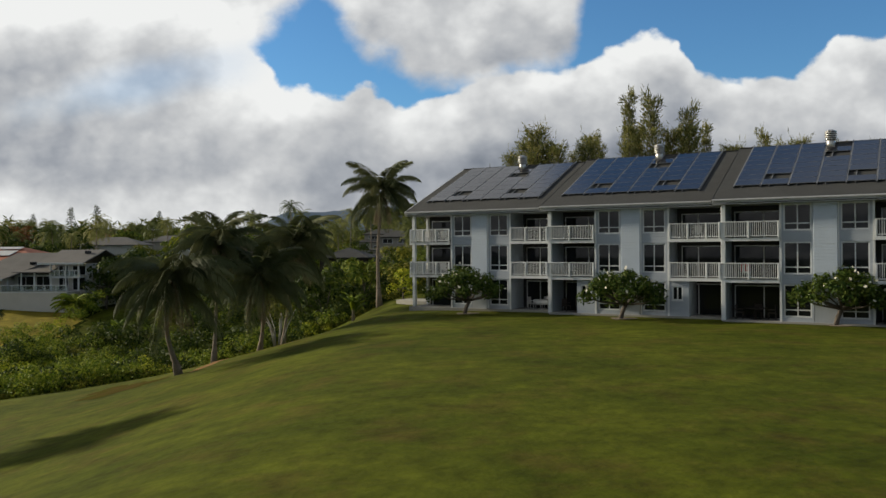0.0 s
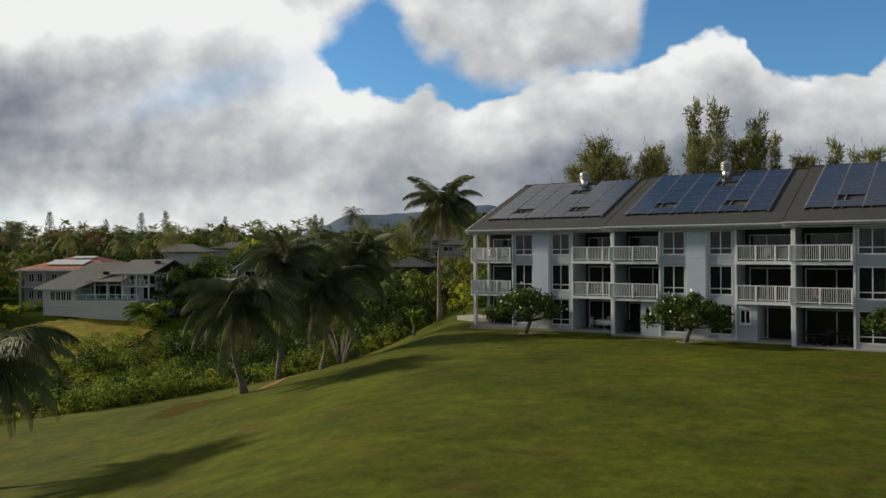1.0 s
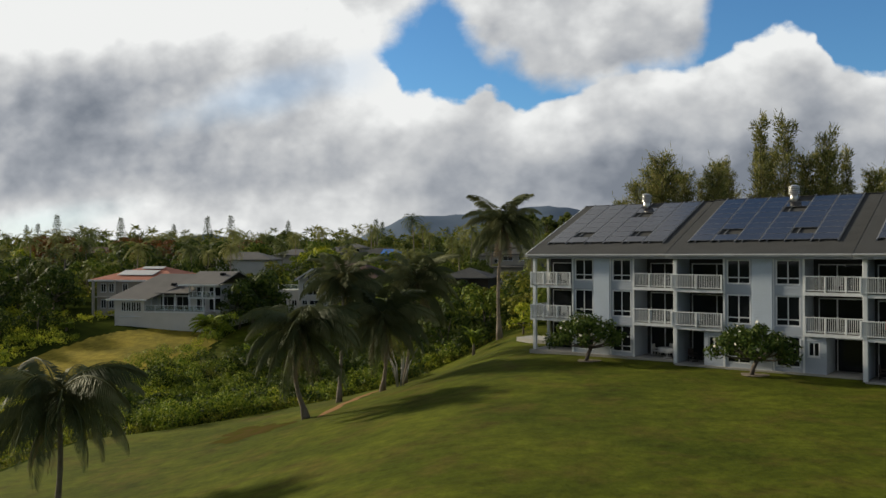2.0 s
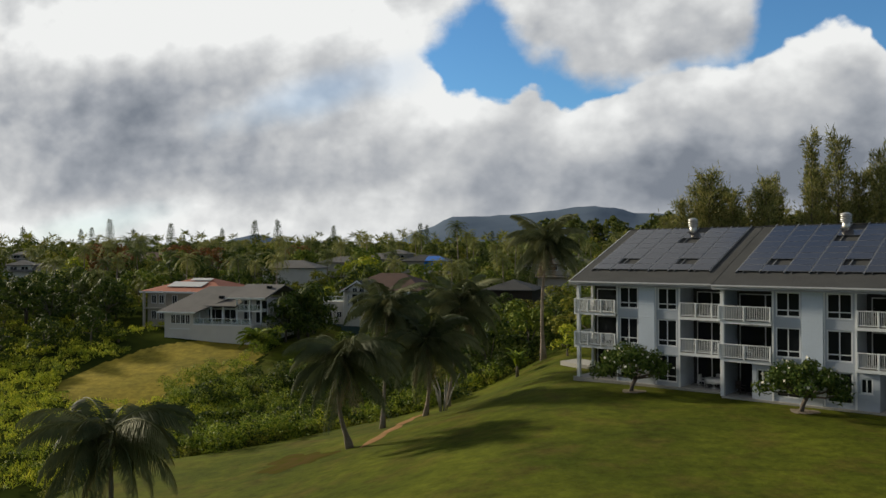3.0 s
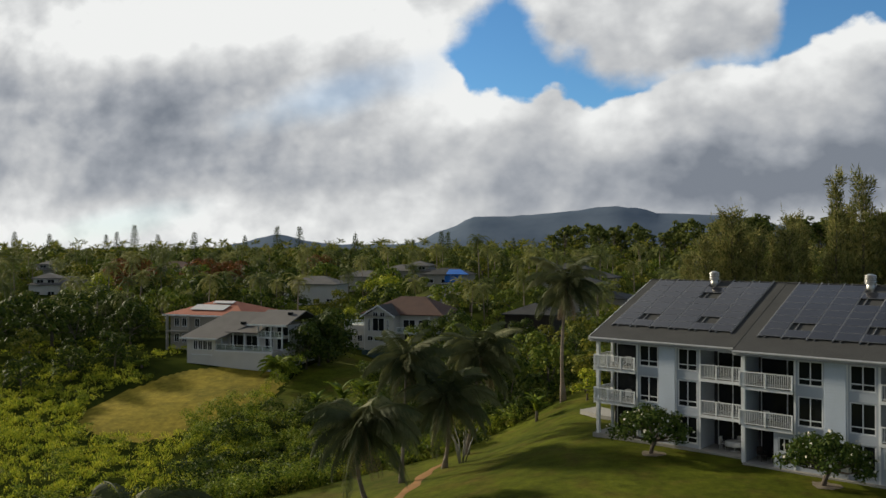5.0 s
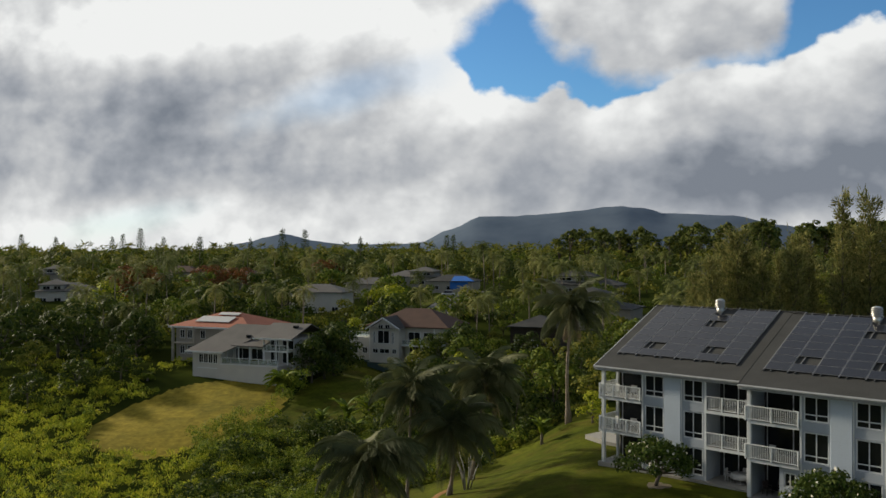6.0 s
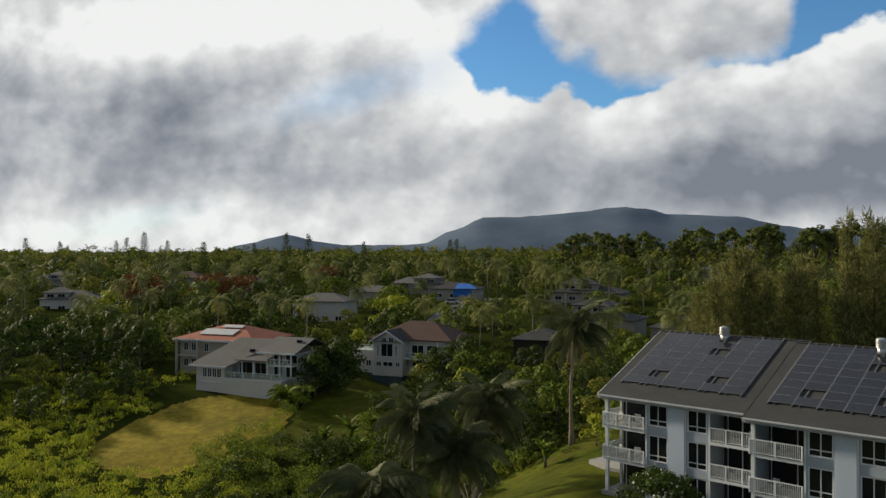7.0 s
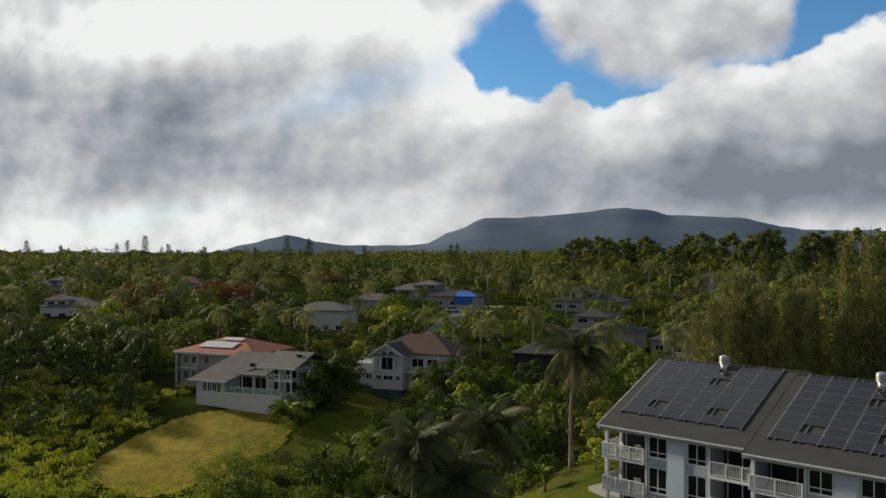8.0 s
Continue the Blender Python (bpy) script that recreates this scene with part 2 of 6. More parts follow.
M["shingle"] = material("grey_shingles", (0.054, 0.055, 0.053), (0.036, 0.037, 0.036), rough=0.9, scale=0.6, fine=7.0, bump=0.7, stretch=(1, 1, 3))
M["shingle_light"] = material("pale_shingles", (0.140, 0.132, 0.122), (0.102, 0.097, 0.091), rough=0.9, scale=0.5, fine=6.0, bump=0.5)
M["shingle_brown"] = material("brown_shingles", (0.105, 0.060, 0.044), (0.070, 0.042, 0.034), rough=0.9, scale=0.6, fine=7.0, bump=0.5)
M["tile_red"] = material("red_roof_tiles", (0.36, 0.125, 0.070), (0.26, 0.085, 0.05), rough=0.8, scale=0.6, fine=5.0, bump=0.6)
M["tarp"] = material("blue_tarp", (0.02, 0.16, 0.55), (0.015, 0.11, 0.42), rough=0.5, scale=0.6, fine=3.0, bump=0.5)
M["stucco"] = material("cream_stucco", (0.33, 0.31, 0.27), (0.27, 0.255, 0.22), rough=0.85, scale=0.5, fine=8.0)
M["stucco_white"] = material("white_stucco", (0.54, 0.525, 0.485), (0.45, 0.44, 0.405), rough=0.85, scale=0.4, fine=8.0)
M["teal"] = material("teal_skirt", (0.055, 0.095, 0.100), (0.04, 0.07, 0.075), rough=0.8, scale=0.6)
M["steel"] = material("galvanised_steel", (0.62, 0.61, 0.58), (0.5, 0.49, 0.46), rough=0.38, metal=0.85, scale=2.0)
M["rail"] = material("mount_rail", (0.26, 0.265, 0.27), rough=0.55, metal=0.5)
M["bark"] = material("palm_bark", (0.27, 0.225, 0.175), (0.16, 0.13, 0.10), rough=0.95, scale=2.0, fine=12, bump=0.8, vary=0.25, stretch=(1, 1, 3))
M["wood"] = material("tree_bark", (0.12, 0.10, 0.08), (0.07, 0.06, 0.05), rough=0.95, scale=2.0, fine=12, bump=0.8, vary=0.2)
M["frond"] = material("palm_leaf", (0.205, 0.215, 0.066), (0.105, 0.124, 0.038), rough=0.55, vary=0.45, scale=0.7, fine=4, through_leaf=0.25, spec=0.04)
M["frond_near"] = material("palm_leaf_near", (0.138, 0.150, 0.066), (0.068, 0.080, 0.034), rough=0.6, vary=0.4, scale=0.7, fine=4, through_leaf=0.2, spec=0.08)
M["frond_dry"] = material("dead_palm_leaf", (0.20, 0.15, 0.085), (0.13, 0.095, 0.05), rough=0.8, vary=0.3, scale=1.0, fine=6, through_leaf=0.15)
# grass, yellow and lit leaf colours include sunlight; the dark one includes shade
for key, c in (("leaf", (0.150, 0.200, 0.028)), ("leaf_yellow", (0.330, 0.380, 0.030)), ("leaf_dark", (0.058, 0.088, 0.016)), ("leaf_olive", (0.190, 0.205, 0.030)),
               ("leaf_lit", (0.205, 0.270, 0.030)), ("leaf_plumeria", (0.070, 0.110, 0.022)), ("leaf_grass_sunlit", (0.450, 0.500, 0.045)), ("leaf_rust", (0.210, 0.105, 0.030)), ("leaf_iron", (0.245, 0.250, 0.078)), ("leaf_far", (0.125, 0.155, 0.034))):
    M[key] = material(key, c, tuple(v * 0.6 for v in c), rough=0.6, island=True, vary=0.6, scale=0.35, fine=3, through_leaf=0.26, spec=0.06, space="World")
M["blossom"] = material("blossom", (0.72, 0.68, 0.56), rough=0.6)
# distance haze is put into this blue-grey surface colour
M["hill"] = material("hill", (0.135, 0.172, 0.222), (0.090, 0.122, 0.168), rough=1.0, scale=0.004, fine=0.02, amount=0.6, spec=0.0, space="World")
M["plastic"] = material("white_plastic", (0.55, 0.55, 0.54), rough=0.5)
M["dark_wood"] = material("dark_wicker", (0.05, 0.04, 0.035), rough=0.7)
M["curtain"] = material("curtain", (0.45, 0.44, 0.42), (0.36, 0.35, 0.33), rough=0.9, scale=1.0, fine=7.0, stretch=(8, 8, 0.2))
M["slab"] = material("concrete", (0.33, 0.32, 0.29), (0.25, 0.24, 0.22), rough=0.9, scale=0.6)
M["car"] = material("car_paint", (0.55, 0.56, 0.58), rough=0.25, spec=0.5)
M["car_dark"] = material("car_glass", (0.02, 0.02, 0.025), rough=0.1, spec=0.5)
M["red_cloth"] = material("red_cloth", (0.35, 0.03, 0.03), rough=0.9)
M["dark_wall"] = material("dark_timber", (0.045, 0.036, 0.028), (0.03, 0.025, 0.02), rough=0.85)


def window_glass():
    m = bpy.data.materials.new("window_glass")
    m.use_nodes = True
    b = m.node_tree.nodes["Principled BSDF"]
    b.inputs["Base Color"].default_value = (0.012, 0.014, 0.016, 1)
    b.inputs["Roughness"].default_value = 0.03
    b.inputs["Specular IOR Level"].default_value = 0.28
    return m


def solar_cells():
    """Dark blue cells with fine pale lines under glass."""
    m = material("solar_cells", (0.012, 0.013, 0.017), (0.016, 0.017, 0.022), rough=0.14, scale=0.8, vary=0.2, spec=0.65)
    nt = m.node_tree
    N, L = nt.nodes.new, nt.links.new
    br = N("ShaderNodeTexBrick")
    br.offset = 0.0
    br.inputs["Scale"].default_value = 1.0
    br.inputs["Brick Width"].default_value, br.inputs["Row Height"].default_value, br.inputs["Mortar Size"].default_value = 0.166, 0.166, 0.006
    L(nt.nodes["Texture Coordinate"].outputs["Object"], br.inputs["Vector"])
    mx = N("ShaderNodeMix")
    mx.data_type = "RGBA"
    L(br.outputs["Fac"], mx.inputs["Factor"])
    b = nt.nodes["Principled BSDF"]
    old = b.inputs["Base Color"].links[0].from_socket
    L(old, mx.inputs["A"])
    mx.inputs["B"].default_value = (0.035, 0.038, 0.048, 1)
    L(mx.outputs["Result"], b.inputs["Base Color"])
    return m


M["glass"] = window_glass()
M["cells"] = solar_cells()


# ---- building helpers ----
def part(name, bm, mat, parent=None, label="", m=None):
    """Links a bmesh as one mesh object under a thing or a part."""
    me = bpy.data.meshes.new(name)
    bm.to_mesh(me)
    bm.free()
    for k in mat if isinstance(mat, (list, tuple)) else (mat,):
        me.materials.append(M[k])
    ob = new(name, me)
    ob.parent = parent
    if m is not None:
        ob.matrix_basis = m
    if label:
        ob["label"] = label
    return ob


def shared(name, me, parent, m):
    ob = new(name, me)
    ob.parent = parent
    ob.matrix_basis = m
    return ob


def empty(name, m):
    ob = new(name)
    ob.empty_display_size = 0.3
    ob.matrix_basis = m
    return ob


def box(bm, x0, y0, z0, x1, y1, z1, bevel=0.0, mi=0):
    """Adds a box to bm."""
    vs = [bm.verts.new((x, y, z)) for z in (z0, z1) for y in (y0, y1) for x in (x0, x1)]
    fs = [bm.faces.new([vs[i] for i in q]) for q in ((0, 2, 3, 1), (4, 5, 7, 6), (0, 1, 5, 4), (2, 6, 7, 3), (0, 4, 6, 2), (1, 3, 7, 5))]
    for f in fs:
        f.material_index = mi
    if bevel:
        bmesh.ops.bevel(bm, geom=list({e for f in fs for e in f.edges}), offset=bevel, segments=1, affect="EDGES")


def boxes(rows, bevel=0.0):
    bm = bmesh.new()
    for r in rows:
        box(bm, *r, bevel=bevel)
    return bm


def quad_prism(bm, poly, thick):
    """A slab: the polygon of 3D points and its copy sunk by thick."""
    top = [bm.verts.new(p) for p in poly]
    low = [bm.verts.new((p[0], p[1], p[2] - thick)) for p in poly]
    bm.faces.new(top)
    bm.faces.new(low[::-1])
    for i in range(len(poly)):
        j = (i + 1) % len(poly)
        bm.faces.new((top[j], top[i], low[i], low[j]))


def tube(bm, pts, radii, sides=8):
    """A tapered tube along points."""
    rings = []
    for i, (p, r) in enumerate(zip(pts, radii)):
        a, b = Vector(pts[max(i - 1, 0)]), Vector(pts[min(i + 1, len(pts) - 1)])
        d = (b - a).normalized()
        s = d.orthogonal().normalized() if abs(d.z) < 0.95 else Vector((1, 0, 0))
        s = (s - d * s.dot(d)).normalized()
        q = d.cross(s)
        rings.append([bm.verts.new(Vector(p) + r * (math.cos(k * math.tau / sides) * s + math.sin(k * math.tau / sides) * q)) for k in range(sides)])
    for r0, r1 in zip(rings, rings[1:]):
        for k in range(sides):
            f = bm.faces.new((r0[k], r0[(k + 1) % sides], r1[(k + 1) % sides], r1[k]))
            f.smooth = True
    bm.faces.new(rings[-1])
    bm.faces.new(rings[0][::-1])


# ---- ground ----
def smooth(a, b, v):
    t = np.clip((v - a) / (b - a), 0, 1)
    return t * t * (3 - 2 * t)


def lawn_side(x, y):
    """Metres inside the edge of the big lawn (minus: outside)."""
    return np.minimum((x + 28.0) * 0.750 - (y - 70.0) * 0.662 + 0.5 * np.sin(x * 0.45), x + 38.0)


def ground_z(x, y):
    x, y = np.asarray(x, float), np.asarray(y, float)
    fall = 0.5 * (-x - 6 + np.sqrt((x + 6) ** 2 + 16))
    lawn = -7.5 * np.tanh(fall / 24) - 0.085 * np.clip(y - 60, 0, 20) * smooth(-3, -14, x)
    valley = np.interp(y, [55, 93, 124, 150, 185, 244, 400, 900, 3000], [-10.5, -8.8, -3.7, -2.5, 0.0, 3.75, 6, 9, 14])
    right = np.interp(y, [60, 185, 244, 400, 900, 3000], [0, 0.0, 3.75, 6, 9, 14])
    valley = valley - 2.6 * np.exp(-((x + 41) / 8) ** 2 - ((y - 139) / 9) ** 2)
    k = smooth(-22, 2, x)
    out = valley * (1 - k) + right * k
    out = out + 0.35 * np.sin(x * 0.21 + 1) * np.cos(y * 0.17) * smooth(0, -8, lawn_side(x, y))
    m = smooth(-9, 0.5, lawn_side(x, y))
    return out * (1 - m) + lawn * m


def gz(x, y):
    return float(ground_z(x, y))


HOUSE_LAWN = (-66.0, 108.0)


def house_lawn_at(x, y):
    # mown slope below the pale house, and the strip between the two houses
    a = ((x + 63.0 - 0.10 * (y - 108)) / 12.2) ** 2 + ((y - 109) / 16.0) ** 2 < 1 + 0.05 * np.sin(x * 0.5) + 0.05 * np.sin(y * 0.7)
    return a


def strip_lawn_at(x, y):
    return (np.abs(x + 44.5 + 0.10 * (y - 118)) < 6.4 + 0.3 * np.sin(y * 0.6)) & (y > 100) & (y < 142)


def make_ground():
    xs = np.concatenate([-np.geomspace(4200, 130, 26), np.arange(-125, -80, 1.6), np.arange(-80, -46, 0.7), np.arange(-46, 30, 0.75), np.arange(30, 60, 2.5), np.geomspace(64, 4200, 26)])
    ys = np.concatenate([-np.geomspace(900, 12, 14), np.arange(-8, 40, 2.0), np.arange(40, 86, 0.75), np.arange(86, 130, 0.75), np.arange(130, 150, 1.6), np.geomspace(152, 4600, 46)])
    X, Y = np.meshgrid(xs, ys)
    Z = ground_z(X, Y)
    nx, ny = len(xs), len(ys)
    me = bpy.data.meshes.new("ground")
    idx = np.arange(nx * ny).reshape(ny, nx)
    f = np.stack([idx[:-1, :-1], idx[:-1, 1:], idx[1:, 1:], idx[1:, :-1]], -1).reshape(-1, 4)
    me.from_pydata(np.stack([X, Y, Z], -1).reshape(-1, 3).tolist(), [], f.tolist())
    cx, cy = X.ravel()[f].mean(1), Y.ravel()[f].mean(1)
    # unless reset below, faces take the floor colour darkened for plant shade
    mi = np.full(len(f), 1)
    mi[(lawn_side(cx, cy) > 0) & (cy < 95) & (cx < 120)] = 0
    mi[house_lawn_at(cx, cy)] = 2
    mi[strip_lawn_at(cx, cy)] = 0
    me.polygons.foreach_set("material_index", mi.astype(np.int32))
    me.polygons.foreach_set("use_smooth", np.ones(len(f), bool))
    for k in ("lawn", "shaded_undergrowth", "dry_lawn", "dirt"):
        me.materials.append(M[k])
    return tagged(new("ground", me), "mown green lawn falling to a shrubby gully and plain", "ground", kind="structure")


make_ground()
three_tone(M["dry_lawn"], (0.120, 0.105, 0.016), 0.14, 0.50, 0.75)


def worn_path():
    """Bare earth track from the lawn down to the palms, with ragged edges."""
    r = random.Random(4)
    bm = bmesh.new()
    prev = None
    for i in range(70):
        t = i / 69
        y = 55.5 + 18.0 * t
        cx = -17.6 + 1.2 * t + 0.55 * math.sin(t * 5.2 + 0.4)
        w = 0.50 + 0.14 * math.sin(i * 0.31) + r.uniform(-0.03, 0.03)
        w *= min(1, 6 * t + 0.15) * min(1, 6 * (1 - t) + 0.1)
        row = []
        for q in (-1, -0.5, 0, 0.5, 1):
            x = cx + q * w + (r.uniform(-0.03, 0.03) if abs(q) == 1 else 0)
            row.append(bm.verts.new((x, y, gz(x, y) + (0.045 if abs(q) < 1 else 0.012))))
        if prev:
            for k in range(4):
                bm.faces.new((prev[k], prev[k + 1], row[k + 1], row[k])).smooth = True
        prev = row
    tagged(part("path", bm, "dirt"), "worn reddish earth track crossing the lawn", "path", kind="structure")


worn_path()


def bare_patch(x0, y0, w, d, seed):
    """Scuffed earth showing through the grass, with a ragged outline."""
    r = random.Random(seed)
    bm = bmesh.new()
    rings = []
    for f, lift in ((0.0, 0.05), (0.5, 0.05), (1.0, 0.012)):
        row = []
        for i in range(36):
            a = i * math.tau / 36
            q = f * (1 + 0.22 * math.sin(a * 3 + seed) + 0.16 * math.sin(a * 7) + r.uniform(-0.08, 0.08))
            x, y = x0 + w * q * math.cos(a), y0 + d * q * math.sin(a)
            row.append(bm.verts.new((x, y, gz(x, y) + lift)))
        rings.append(row)
    for a, b in zip(rings, rings[1:]):
        for i in range(36):
            j = (i + 1) % 36
            bm.faces.new((a[i], a[j], b[j], b[i])).smooth = True
    bmesh.ops.remove_doubles(bm, verts=bm.verts, dist=0.001)
    tagged(part("bare_patch", bm, "bare_soil"), "scuffed brown earth patch in the lawn", "ground", kind="structure")


M["bare_soil"] = material("bare_soil", (0.085, 0.060, 0.024), (0.060, 0.062, 0.012), rough=1.0, scale=1.1, fine=7.0, bump=0.8, amount=0.7, spec=0.0, space="World")
bare_patch(-22.0, 55.0, 2.3, 2.6, 1)

# ---- apartment building ----
B_POSE = pose(-2.65, 69.05, 0, 0, 0, -29.5)
UNIT, STEP, SLOPE = 12.75, -1.4, 0.417
PITCH = math.degrees(math.atan(SLOPE))
FLOORS = (0.06, 2.70, 5.40)
WIN_Z = ((0.35, 2.42), (3.07, 5.13), (5.85, 7.55))
BAYS = ((3.65, 5.30), (6.95, 8.55))
EAVE, RIDGE_Y, SOFFIT = 7.95, 10.2, 7.6


def add_window(parent, x0, x1, z0, z1, y, low=0.42, label=""):
    """White window: two tall lights over two short ones, set into the wall at depth y (front face)."""
    f, t = 0.09, 0.07
    rows = [(x0, y, z0, x1, y + 0.12, z0 + f), (x0, y, z1 - f, x1, y + 0.12, z1), (x0, y, z0 + f, x0 + f, y + 0.12, z1 - f), (x1 - f, y, z0 + f, x1, y + 0.12, z1 - f)]
    xm = (x0 + x1) / 2
    rows.append((xm - t / 2, y + 0.01, z0 + f, xm + t / 2, y + 0.11, z1 - f))
    if low:
        rows += [(x0 + f, y + 0.012, z0 + low, xm - t / 2, y + 0.11, z0 + low + t), (xm + t / 2, y + 0.012, z0 + low, x1 - f, y + 0.11, z0 + low + t)]
    win = part("window", boxes(rows), "white", parent, label)
    part("sill", boxes([(x0 - 0.06, y - 0.05, z0 - 0.05, x1 + 0.06, y + 0.06, z0 - 0.004)], 0.01), "white", win)
    for a, b in ((x0 + f, xm - t / 2), (xm + t / 2, x1 - f)):
        spans = ((z0 + f, z0 + low), (z0 + low + t, z1 - f)) if low else ((z0 + f, z1 - f),)
        for c, d in spans:
            part("pane", boxes([(a, y + 0.05, c, b, y + 0.07, d)]), "glass", win)
    return win


MESHES = {}


def add_railing(parent, p0, p1, z, posts=2):
    """White balcony railing from p0 to p1 (plan), on the floor level z."""
    a, b = Vector((*p0, 0)), Vector((*p1, 0))
    d, n = (b - a).length, None
    m = Matrix.Translation((a.x, a.y, z)) @ Matrix.Rotation(math.atan2(b.y - a.y, b.x - a.x), 4, "Z")
    rail = part("railing", boxes([(0, -0.045, 1.02, d, 0.045, 1.09), (0, -0.03, 0.10, d, 0.03, 0.16)], 0.008), "white", parent, m=m)
    k = max(4, round(d / 0.125))
    for i in range(1, k):
        x = Matrix.Translation((d * i / k, 0, 0))
        if "baluster" in MESHES:
            shared("baluster", MESHES["baluster"], rail, x)
        else:
            MESHES["baluster"] = part("baluster", boxes([(-0.017, -0.017, 0.16, 0.017, 0.017, 1.02)]), "white", rail, m=x).data
    for i in range(posts + 1):
        x = 0.05 + (d - 0.1) * i / posts
        part("rail_post", boxes([(x - 0.05, -0.05, 0.0, x + 0.05, 0.05, 1.05)], 0.01), "white", rail)
    return rail


def glazed_back(parent, x0, x1, y, z0, z1, flip):
    """Recessed rear wall of a balcony with a sliding glass door and a fixed light."""
    w = x1 - x0
    a, b, c = (x0 + 0.25, x0 + 0.62 * w, x0 + 0.92 * w)
    if flip:
        a, b, c = x1 - 0.92 * w, x1 - 0.62 * w, x1 - 0.25
    door = part("sliding_door", boxes([(a, y - 0.06, z0, a + 0.07, y, z1 - 0.3), (c - 0.07, y - 0.06, z0, c, y, z1 - 0.3), (b - 0.04, y - 0.06, z0, b + 0.04, y, z1 - 0.37),
                                       (a + 0.07, y - 0.06, z1 - 0.37, c - 0.07, y, z1 - 0.3)]), "white", parent)
    mid = a + (b - a) * 0.52
    part("door_pane", boxes([(a + 0.07, y - 0.04, z0, mid, y - 0.02, z1 - 0.37)]), "glass", door)
    part("door_pane", boxes([(mid, y - 0.035, z0, b - 0.04, y - 0.015, z1 - 0.37)]), "glass", door)
    part("door_pane", boxes([(b + 0.04, y - 0.04, z0, c - 0.07, y - 0.02, z1 - 0.37)]), "glass", door)


def wall_with_windows(bm, x0, x1, y0, y1, holes, z0, z1):
    """Wall between x0 and x1 with rows of openings, one column: holes are (a, b, [(z, z), ...])."""
    x = x0
    for a, b, zs in holes:
        if a > x:
            box(bm, x, y0, z0, a, y1, z1)
        z = z0
        for c, d in zs:
            box(bm, a, y0, z, b, y1, c)
            z = d
        box(bm, a, y0, z, b, y1, z1)
        x = b
    if x < x1:
        box(bm, x, y0, z0, x1, y1, z1)


building = tagged(empty("apartment_building", B_POSE), "three-storey white-sided apartment block with grey shingle roofs", "building")


